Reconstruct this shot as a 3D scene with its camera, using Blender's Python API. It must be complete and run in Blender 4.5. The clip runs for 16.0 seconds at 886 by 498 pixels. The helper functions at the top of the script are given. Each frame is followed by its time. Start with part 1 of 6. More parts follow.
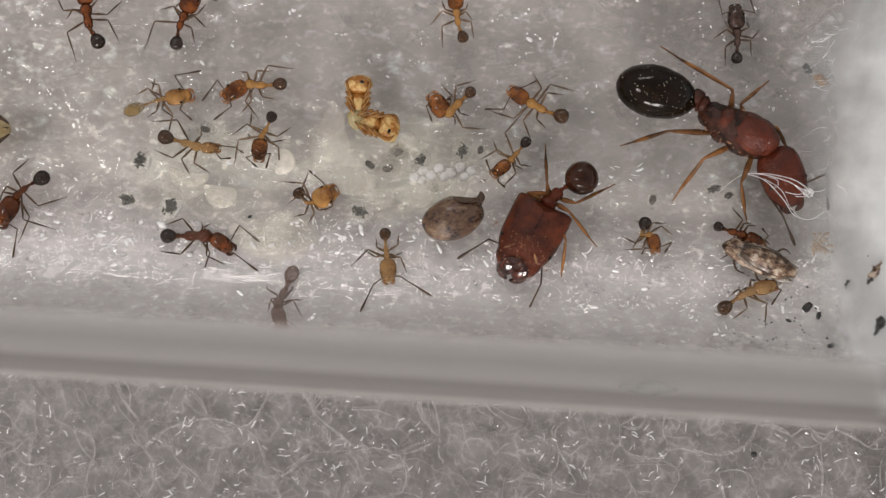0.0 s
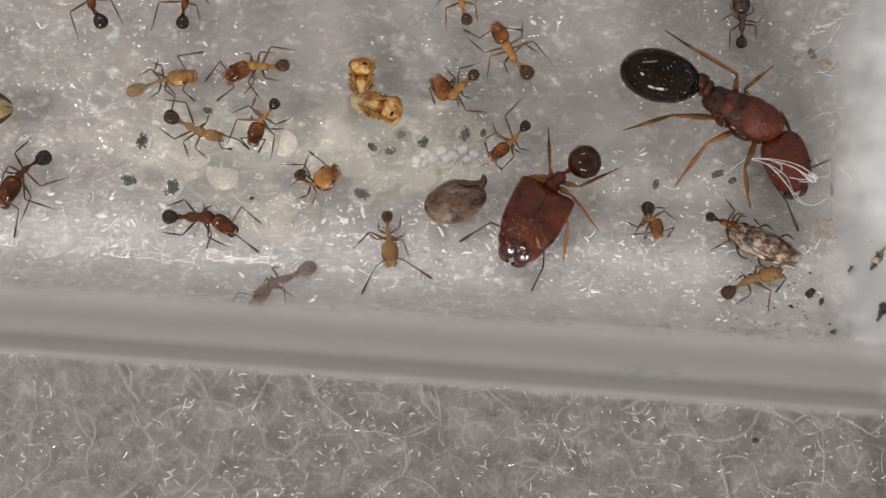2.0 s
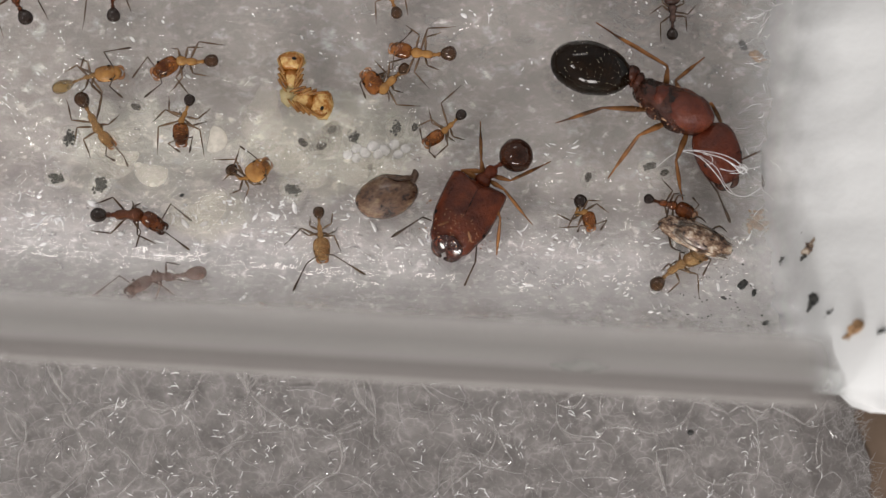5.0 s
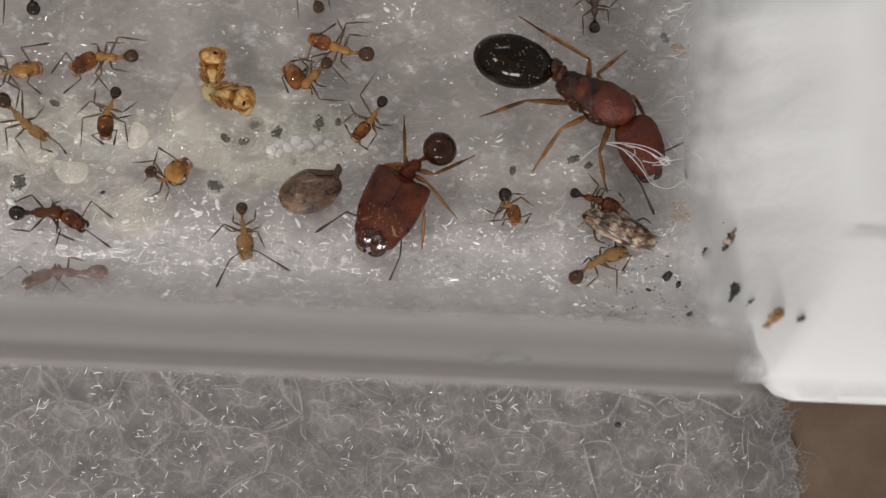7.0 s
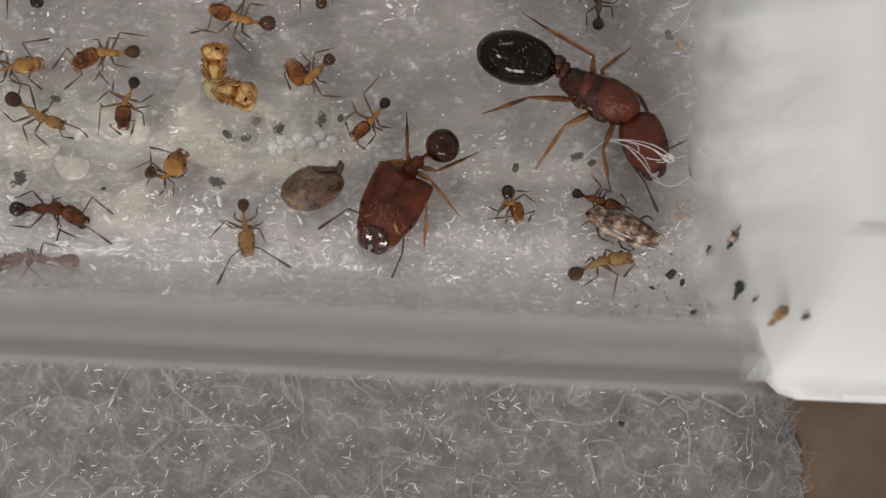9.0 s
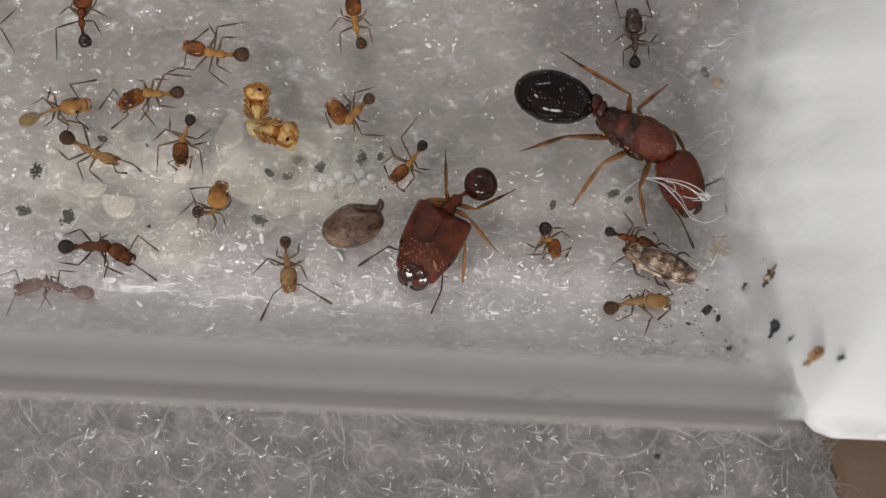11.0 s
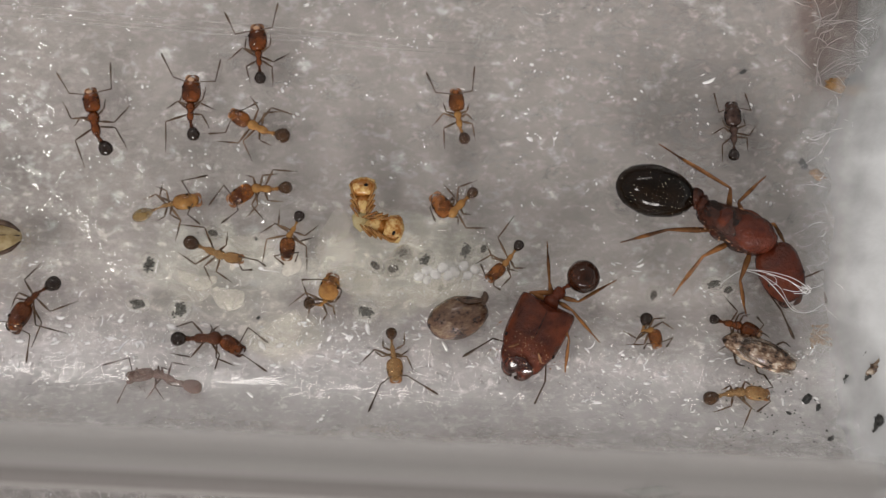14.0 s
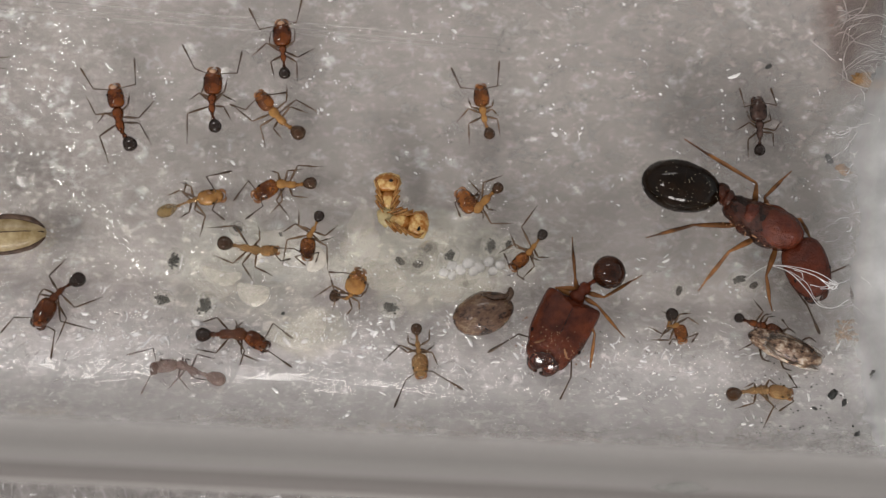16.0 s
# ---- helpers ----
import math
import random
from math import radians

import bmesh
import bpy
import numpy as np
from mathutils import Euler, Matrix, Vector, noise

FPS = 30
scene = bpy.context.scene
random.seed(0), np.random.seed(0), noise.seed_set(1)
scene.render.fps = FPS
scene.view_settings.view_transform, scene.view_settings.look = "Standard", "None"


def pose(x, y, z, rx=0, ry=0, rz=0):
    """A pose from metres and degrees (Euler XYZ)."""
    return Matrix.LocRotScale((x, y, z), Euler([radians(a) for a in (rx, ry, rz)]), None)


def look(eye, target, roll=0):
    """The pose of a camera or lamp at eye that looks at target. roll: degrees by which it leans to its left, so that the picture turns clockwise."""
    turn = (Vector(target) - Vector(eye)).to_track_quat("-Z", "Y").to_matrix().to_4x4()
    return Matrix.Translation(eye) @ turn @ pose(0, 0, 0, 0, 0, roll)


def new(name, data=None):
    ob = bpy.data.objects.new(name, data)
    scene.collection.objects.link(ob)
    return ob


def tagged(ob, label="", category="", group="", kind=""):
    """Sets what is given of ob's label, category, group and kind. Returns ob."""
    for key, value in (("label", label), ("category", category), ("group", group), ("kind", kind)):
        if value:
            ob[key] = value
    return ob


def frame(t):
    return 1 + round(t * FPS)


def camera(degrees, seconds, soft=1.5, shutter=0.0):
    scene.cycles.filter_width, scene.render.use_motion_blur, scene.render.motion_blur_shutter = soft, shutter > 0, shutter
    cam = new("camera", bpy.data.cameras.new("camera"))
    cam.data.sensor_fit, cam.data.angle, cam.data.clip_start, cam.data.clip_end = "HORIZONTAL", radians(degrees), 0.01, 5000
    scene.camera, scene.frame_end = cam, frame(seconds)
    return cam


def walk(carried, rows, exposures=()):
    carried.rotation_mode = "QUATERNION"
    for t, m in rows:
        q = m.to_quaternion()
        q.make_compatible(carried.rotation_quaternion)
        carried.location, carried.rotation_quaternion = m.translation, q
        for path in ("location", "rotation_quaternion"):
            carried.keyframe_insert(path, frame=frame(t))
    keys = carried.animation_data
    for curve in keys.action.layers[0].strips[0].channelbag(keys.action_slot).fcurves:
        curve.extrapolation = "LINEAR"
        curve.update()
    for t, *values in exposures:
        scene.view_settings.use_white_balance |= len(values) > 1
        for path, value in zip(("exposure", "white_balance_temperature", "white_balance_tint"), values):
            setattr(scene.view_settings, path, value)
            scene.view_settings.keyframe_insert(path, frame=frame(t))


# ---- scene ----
# ------------------------------------------------------------------ camera
cam = camera(38.43, 16.0, 1.2)
cam.data.dof.use_dof = True               # a close-up lens: the rim and the cotton stand in front of the sharp plane
cam.data.dof.focus_distance = 0.0499
cam.data.dof.aperture_fstop = 36.0
walk(cam, [
    (0.0, pose(0.001359, -0.005575, 0.050476, 0.976, 1.048, 3.473)),
    (0.5, pose(0.001598, -0.005883, 0.050588, 1.219, 0.969, 3.580)),
    (1.0, pose(0.001669, -0.005946, 0.050481, 1.027, 1.029, 3.668)),
    (1.5, pose(0.001615, -0.006012, 0.050331, 0.785, 1.271, 3.815)),
    (2.0, pose(0.001470, -0.006019, 0.050341, 0.740, 1.228, 3.918)),
    (2.5, pose(0.001694, -0.005942, 0.050497, 0.810, 1.209, 3.829)),
    (3.0, pose(0.001882, -0.006241, 0.050438, 0.829, 1.012, 3.746)),
    (3.5, pose(0.001823, -0.006613, 0.050308, 0.805, 0.711, 3.660)),
    (4.0, pose(0.002278, -0.006384, 0.050332, 0.843, 0.833, 3.545)),
    (4.5, pose(0.002386, -0.006134, 0.050132, 0.727, 0.483, 3.487)),
    (5.0, pose(0.002898, -0.005761, 0.050036, 0.321, -0.146, 3.272)),
    (5.2, pose(0.003173, -0.004921, 0.050370, 0.107, -0.436, 3.192)),
    (7.5, pose(0.004201, -0.006603, 0.049758, 1.078, -2.331, 2.596)),
    (8.0, pose(0.004374, -0.006716, 0.049711, 1.301, -2.232, 2.639)),
    (8.5, pose(0.004079, -0.006794, 0.049550, 1.195, -2.245, 2.781)),
    (10.8, pose(0.004019, -0.004753, 0.050236, 0.201, -0.763, 2.753)),
    (11.0, pose(0.003787, -0.004721, 0.050387, 0.461, -0.583, 2.749)),
    (11.5, pose(0.003615, -0.003727, 0.050880, 0.088, -0.061, 2.675)),
    (12.0, pose(0.002737, -0.002924, 0.051338, 0.402, 0.207, 2.491)),
    (12.5, pose(0.001314, -0.001730, 0.051580, 0.461, 0.768, 2.574)),
    (13.0, pose(0.001454, -0.001158, 0.051605, 0.625, 0.730, 2.603)),
    (13.5, pose(0.001114, -0.001321, 0.051471, 0.700, 0.872, 2.581)),
    (14.0, pose(0.000959, -0.001399, 0.051449, 0.667, 1.044, 2.496)),
    (14.5, pose(0.000643, -0.001629, 0.051284, 0.730, 1.181, 2.512)),
    (15.0, pose(0.000625, -0.001476, 0.051313, 0.605, 1.370, 2.418)),
    (15.5, pose(0.000309, -0.001413, 0.051289, 0.435, 1.305, 2.444)),
    (16.0, pose(0.000000, -0.001300, 0.051392, 0.310, 1.105, 2.435)),
], exposures=[
    (0.0, 0.21), (4.5, 0.2), (7.5, -0.07), (8.5, -0.09), (11.0, 0.02), (13.0, 0.03), (16.0, 0.09),
])

# ------------------------------------------------------------------ light
world = bpy.data.worlds.new("room_light")
scene.world = world
world.use_nodes = True
sky = world.node_tree
up = sky.nodes.new("ShaderNodeTexCoord")
axis = sky.nodes.new("ShaderNodeSeparateXYZ")
tone = sky.nodes.new("ShaderNodeValToRGB")            # pale walls of the room, dimmer near the table and straight overhead
tone.color_ramp.elements.new(0.55)
for stop, (pos, shade) in zip(tone.color_ramp.elements, ((0.0, 0.42), (0.55, 0.66), (1.0, 0.36))):
    stop.position, stop.color = pos, (shade, shade * 0.916, shade * 0.876, 1)
sky.links.new(up.outputs["Generated"], axis.inputs["Vector"])
sky.links.new(axis.outputs["Z"], tone.inputs["Fac"])
sky.links.new(tone.outputs["Color"], sky.nodes["Background"].inputs["Color"])
sky.nodes["Background"].inputs["Strength"].default_value = 0.65


def area_lamp(name, spot, wide, high, watts, colour):
    data = bpy.data.lights.new(name, "AREA")
    data.shape, data.size, data.size_y = "RECTANGLE", wide, high
    data.energy, data.color = watts, colour
    ob = new(name, data)
    ob.matrix_world = look(spot, (0, 0, 0))
    return ob


area_lamp("window_pane_light", (-0.075, -0.27, 0.15), 0.075, 0.06, 0.33, (1.0, 0.95, 0.92))
area_lamp("window_pane_light", (0.02, -0.27, 0.15), 0.075, 0.06, 0.33, (1.0, 0.95, 0.92))
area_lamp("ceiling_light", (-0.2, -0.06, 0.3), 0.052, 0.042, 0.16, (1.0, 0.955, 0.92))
area_lamp("far_window_light", (-0.07, 0.22, 0.22), 0.15, 0.045, 0.12, (1.0, 0.95, 0.92))
scene.view_settings.exposure = 0.0

# ------------------------------------------------------------------ measures, in millimetres
MM = 0.001
YL, YU = -4.4, 13.0      # where the flat floor of the tube bends up, near and far side
RI, RO = 4.5, 5.5        # inner and outer radius of the bends
ZC = RI                  # height of the bends' centres


def seat(x, s, heading, lift=0.0):
    """A pose on the tube's inner floor: x along the tube, s across it, along the glass."""
    if s >= YL:
        return pose(x * MM, s * MM, lift * MM, 0, 0, heading)
    a = (YL - s) / RI
    return pose(x * MM, (YL - (RI - lift) * math.sin(a)) * MM, (RI - (RI - lift) * math.cos(a)) * MM, -math.degrees(a)) @ pose(0, 0, 0, 0, 0, heading)


# ------------------------------------------------------------------ materials
def material(name):
    m = bpy.data.materials.new(name)
    m.use_nodes = True
    m.node_tree.nodes.clear()
    out = m.node_tree.nodes.new("ShaderNodeOutputMaterial")
    return m, m.node_tree, out


def node(tree, kind, **values):
    n = tree.nodes.new(kind)
    for key, value in values.items():
        n.inputs[key.replace("_", " ")].default_value = value
    return n


def noise_tex(tree, scale, detail=3.0, rough=0.6, stretch=None, space="Object"):
    tc = tree.nodes.new("ShaderNodeTexCoord")
    n = node(tree, "ShaderNodeTexNoise", Scale=scale, Detail=detail, Roughness=rough)
    if stretch:
        mp = tree.nodes.new("ShaderNodeMapping")
        mp.inputs["Scale"].default_value = stretch
        tree.links.new(tc.outputs[space], mp.inputs["Vector"])
        tree.links.new(mp.outputs["Vector"], n.inputs["Vector"])
    else:
        tree.links.new(tc.outputs[space], n.inputs["Vector"])
    return n


def ramp(tree, fac, stops):
    r = tree.nodes.new("ShaderNodeValToRGB")
    e = r.color_ramp.elements
    while len(e) < len(stops):
        e.new(0.5)
    for el, (p, c) in zip(e, stops):
        el.position, el.color = p, (*c, 1) if len(c) == 3 else c
    tree.links.new(fac, r.inputs["Fac"])
    return r


def surface(name, dark, light, rough=0.4, scale=3000, bump=0.2, bump_scale=None, coat=0.0, sss=0.0, depth=0.00004,
            low=0.35, high=0.65, spec=0.5, vary=0.0, clear=0.0):
    """A two-tone mottled surface with a fine relief."""
    m, tree, out = material(name)
    p = tree.nodes.new("ShaderNodeBsdfPrincipled")
    n = noise_tex(tree, scale)
    r = ramp(tree, n.outputs["Fac"], [(low, dark), (high, light)])
    colour = r.outputs["Color"]
    if vary:
        info = tree.nodes.new("ShaderNodeObjectInfo")
        hsv = tree.nodes.new("ShaderNodeHueSaturation")
        mr = tree.nodes.new("ShaderNodeMapRange")
        mr.inputs["To Min"].default_value, mr.inputs["To Max"].default_value = 1 - vary, 1 + vary
        tree.links.new(info.outputs["Random"], mr.inputs["Value"])
        tree.links.new(mr.outputs["Result"], hsv.inputs["Value"])
        tree.links.new(colour, hsv.inputs["Color"])
        colour = hsv.outputs["Color"]
    tree.links.new(colour, p.inputs["Base Color"])
    p.inputs["Roughness"].default_value = rough
    p.inputs["Specular IOR Level"].default_value = spec
    p.inputs["Transmission Weight"].default_value = clear
    p.inputs["IOR"].default_value = 1.42
    p.inputs["Coat Weight"].default_value = coat
    p.inputs["Coat Roughness"].default_value = 0.12
    if sss:
        p.inputs["Subsurface Weight"].default_value = sss
        p.inputs["Subsurface Radius"].default_value = (1.0, 0.5, 0.25)
        p.inputs["Subsurface Scale"].default_value = 0.0003
    n2 = noise_tex(tree, bump_scale or scale * 5, 4.0)
    b = node(tree, "ShaderNodeBump", Strength=bump, Distance=depth)
    tree.links.new(n2.outputs["Fac"], b.inputs["Height"])
    tree.links.new(b.outputs["Normal"], p.inputs["Normal"])
    tree.links.new(p.outputs["BSDF"], out.inputs["Surface"])
    return m


def see_through(name, colour, amount, rough=0.25, scale=2500, spread=0.15, gloss=0.5):
    """A wet, half clear skin: part clear, part milky."""
    m, tree, out = material(name)
    p = node(tree, "ShaderNodeBsdfPrincipled", Base_Color=(*colour, 1), Roughness=rough)
    p.inputs["Specular IOR Level"].default_value = gloss
    t = tree.nodes.new("ShaderNodeBsdfTransparent")
    mix = tree.nodes.new("ShaderNodeMixShader")
    n = noise_tex(tree, scale)
    r = ramp(tree, n.outputs["Fac"], [(0.3, (amount - spread,) * 3), (0.7, (amount + spread,) * 3)])
    tree.links.new(r.outputs["Color"], mix.inputs["Fac"])
    tree.links.new(t.outputs["BSDF"], mix.inputs[1])
    tree.links.new(p.outputs["BSDF"], mix.inputs[2])
    tree.links.new(mix.outputs["Shader"], out.inputs["Surface"])
    return m


def make_glass():
    m, tree, out = material("clear_tube_glass")
    g = node(tree, "ShaderNodeBsdfGlass", Color=(0.975, 0.985, 0.98, 1), Roughness=0.0, IOR=1.47)
    n = noise_tex(tree, 1300, 3.0, 0.6, (0.6, 1.0, 1.0))
    b = node(tree, "ShaderNodeBump", Strength=0.14, Distance=0.00016)
    tree.links.new(n.outputs["Fac"], b.inputs["Height"])
    tree.links.new(b.outputs["Normal"], g.inputs["Normal"])
    tree.links.new(g.outputs["BSDF"], out.inputs["Surface"])
    return m


def hazy_skin():
    """Faint blotchy floor haze, streaked along the trough; the near bend's glare painted in."""
    m, tree, out = material("milky_film_with_glare")
    p = node(tree, "ShaderNodeBsdfPrincipled", Base_Color=(0.905, 0.847, 0.83, 1), Roughness=0.5)
    t = tree.nodes.new("ShaderNodeBsdfTransparent")
    mix = tree.nodes.new("ShaderNodeMixShader")
    tc = tree.nodes.new("ShaderNodeTexCoord")
    xyz = tree.nodes.new("ShaderNodeSeparateXYZ")
    tree.links.new(tc.outputs["Object"], xyz.inputs["Vector"])
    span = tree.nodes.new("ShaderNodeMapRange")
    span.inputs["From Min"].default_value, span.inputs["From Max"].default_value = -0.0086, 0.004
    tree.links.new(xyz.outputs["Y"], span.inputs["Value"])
    # fade and hue paint the bend's glare; hue darkens towards the far side
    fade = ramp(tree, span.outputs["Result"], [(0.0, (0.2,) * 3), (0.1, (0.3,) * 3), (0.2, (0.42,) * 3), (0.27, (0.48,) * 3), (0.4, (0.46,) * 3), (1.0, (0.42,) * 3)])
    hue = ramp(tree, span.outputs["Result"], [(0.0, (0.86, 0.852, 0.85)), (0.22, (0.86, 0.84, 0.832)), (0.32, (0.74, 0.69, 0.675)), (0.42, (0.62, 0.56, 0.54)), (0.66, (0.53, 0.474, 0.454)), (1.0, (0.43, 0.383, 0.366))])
    spots = ramp(tree, noise_tex(tree, 1500, 3.0, 0.62, (0.75, 1.0, 1.0)).outputs["Fac"], [(0.56, (0.0,) * 3), (0.66, (0.4,) * 3), (0.74, (0.95,) * 3)])
    pale = tree.nodes.new("ShaderNodeMix")
    pale.data_type = "RGBA"
    tree.links.new(spots.outputs["Color"], pale.inputs["Factor"])
    colour = hue.outputs["Color"]
    blur = noise_tex(tree, 420, 4.0, 0.65)
    for cx, cy, rx, ry, tint, most in ((-1.6, -1.7, 4.2, 2.1, (0.92, 0.875, 0.76, 1), 0.72), (-9.0, -2.3, 3.6, 2.0, (0.93, 0.89, 0.8, 1), 0.7),
                                       (-6.4, -4.6, 1.8, 1.0, (0.92, 0.88, 0.74, 1), 0.6), (15.6, 9.2, 1.9, 3.4, (0.17, 0.095, 0.072, 1), 0.95)):
        mp = tree.nodes.new("ShaderNodeMapping")           # a soft-edged tint round one spot: cream for the brood's haze, brown dirt
        mp.inputs["Location"].default_value = (-cx / rx, -cy / ry, 0)
        mp.inputs["Scale"].default_value = (1 / (rx * MM), 1 / (ry * MM), 0)
        tree.links.new(tc.outputs["Object"], mp.inputs["Vector"])
        size = tree.nodes.new("ShaderNodeVectorMath")
        size.operation = "LENGTH"
        tree.links.new(mp.outputs["Vector"], size.inputs[0])
        wob = tree.nodes.new("ShaderNodeMath")
        wob.operation = "MULTIPLY_ADD"
        wob.inputs[1].default_value = -1.5
        tree.links.new(blur.outputs["Fac"], wob.inputs[0])
        tree.links.new(size.outputs["Value"], wob.inputs[2])
        soft_tint = ramp(tree, wob.outputs["Value"], [(0.0, (most,) * 3), (0.35, (0.0,) * 3)])
        blend = tree.nodes.new("ShaderNodeMix")
        blend.data_type = "RGBA"
        tree.links.new(soft_tint.outputs["Color"], blend.inputs["Factor"])
        tree.links.new(colour, blend.inputs[6])
        blend.inputs[7].default_value = tint
        colour = blend.outputs[2]
    tree.links.new(colour, pale.inputs[6])
    pale.inputs[7].default_value = (0.93, 0.915, 0.91, 1)
    tree.links.new(pale.outputs[2], p.inputs["Base Color"])
    last = None
    for scale, lo, hi, a, b, stretch in ((260, 0.3, 0.72, 0.92, 1.08, (0.35, 1.0, 1.0)), (1200, 0.38, 0.74, 0.88, 1.25, (0.7, 1.0, 1.0)), (4600, 0.52, 0.74, 0.95, 1.4, (0.6, 1.0, 1.0)), (2100, 0.6, 0.74, 0.97, 2.1, (0.8, 1.0, 1.0))):
        n = noise_tex(tree, scale, 4.0, 0.6, stretch)
        mr = tree.nodes.new("ShaderNodeMapRange")
        for key, value in (("From Min", lo), ("From Max", hi), ("To Min", a), ("To Max", b)):
            mr.inputs[key].default_value = value
        tree.links.new(n.outputs["Fac"], mr.inputs["Value"])
        mul = tree.nodes.new("ShaderNodeMath")
        mul.operation = "MULTIPLY"
        tree.links.new(last or fade.outputs["Color"], mul.inputs[0])
        tree.links.new(mr.outputs["Result"], mul.inputs[1])
        last = mul.outputs["Value"]
    # denser to the left, painting the stronger milky glare there
    run = tree.nodes.new("ShaderNodeMapRange")
    for key, value in (("From Min", -0.02), ("From Max", 0.016), ("To Min", 1.45), ("To Max", 1.12)):
        run.inputs[key].default_value = value
    tree.links.new(xyz.outputs["X"], run.inputs["Value"])
    mul = tree.nodes.new("ShaderNodeMath")
    mul.operation = "MULTIPLY"
    mul.use_clamp = True
    tree.links.new(last, mul.inputs[0])
    tree.links.new(run.outputs["Result"], mul.inputs[1])
    tree.links.new(mul.outputs["Value"], mix.inputs["Fac"])
    tree.links.new(t.outputs["BSDF"], mix.inputs[1])
    tree.links.new(p.outputs["BSDF"], mix.inputs[2])
    tree.links.new(mix.outputs["Shader"], out.inputs["Surface"])
    return m


def soft_strip():
    """Grey half clear strip, thinner towards both edges; paints the rim's dark band."""
    m, tree, out = material("grey_rim_band")
    p = node(tree, "ShaderNodeBsdfPrincipled", Base_Color=(0.2, 0.185, 0.175, 1), Roughness=1.0)
    p.inputs["Specular IOR Level"].default_value = 0.0
    t = tree.nodes.new("ShaderNodeBsdfTransparent")
    mix = tree.nodes.new("ShaderNodeMixShader")
    tc = tree.nodes.new("ShaderNodeTexCoord")
    xyz = tree.nodes.new("ShaderNodeSeparateXYZ")
    tree.links.new(tc.outputs["Object"], xyz.inputs["Vector"])
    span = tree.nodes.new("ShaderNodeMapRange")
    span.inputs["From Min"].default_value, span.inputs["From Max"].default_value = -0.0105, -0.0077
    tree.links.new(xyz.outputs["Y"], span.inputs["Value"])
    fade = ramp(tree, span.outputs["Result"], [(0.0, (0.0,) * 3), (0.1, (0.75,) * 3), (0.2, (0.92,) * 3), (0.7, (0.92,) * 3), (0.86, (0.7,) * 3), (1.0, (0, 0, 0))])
    # dark line low, paler above: the glass wall's refraction put into colour
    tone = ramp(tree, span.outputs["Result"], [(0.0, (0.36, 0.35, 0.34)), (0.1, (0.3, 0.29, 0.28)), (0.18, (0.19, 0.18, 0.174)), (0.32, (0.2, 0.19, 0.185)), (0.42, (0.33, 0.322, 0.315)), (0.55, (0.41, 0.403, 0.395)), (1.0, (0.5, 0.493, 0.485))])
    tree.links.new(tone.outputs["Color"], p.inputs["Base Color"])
    end = tree.nodes.new("ShaderNodeMapRange")
    for key, value in (("From Min", 0.0161), ("From Max", 0.0176), ("To Min", 1.0), ("To Max", 0.0)):
        end.inputs[key].default_value = value
    tree.links.new(xyz.outputs["X"], end.inputs["Value"])
    thin = tree.nodes.new("ShaderNodeMath")
    thin.operation = "MULTIPLY"
    tree.links.new(fade.outputs["Color"], thin.inputs[0])
    tree.links.new(end.outputs["Result"], thin.inputs[1])
    tree.links.new(thin.outputs["Value"], mix.inputs["Fac"])
    tree.links.new(t.outputs["BSDF"], mix.inputs[1])
    tree.links.new(p.outputs["BSDF"], mix.inputs[2])
    tree.links.new(mix.outputs["Shader"], out.inputs["Surface"])
    return m


RIM_BAND = soft_strip()
SMEAR = see_through("pale_green_smear", (0.42, 0.445, 0.42), 0.14, 0.8, 1100, 0.14, 0.1)
def clear_drop():
    m, tree, out = material("clear_water_droplet")
    g = node(tree, "ShaderNodeBsdfGlossy", Color=(1, 1, 1, 1), Roughness=0.1)
    t = tree.nodes.new("ShaderNodeBsdfTransparent")
    mix = node(tree, "ShaderNodeMixShader", Fac=0.42)
    n = noise_tex(tree, 6000, 2.0)
    b = node(tree, "ShaderNodeBump", Strength=0.3, Distance=0.00003)
    tree.links.new(n.outputs["Fac"], b.inputs["Height"])
    tree.links.new(b.outputs["Normal"], g.inputs["Normal"])
    tree.links.new(t.outputs["BSDF"], mix.inputs[1])
    tree.links.new(g.outputs["BSDF"], mix.inputs[2])
    tree.links.new(mix.outputs["Shader"], out.inputs["Surface"])
    return m


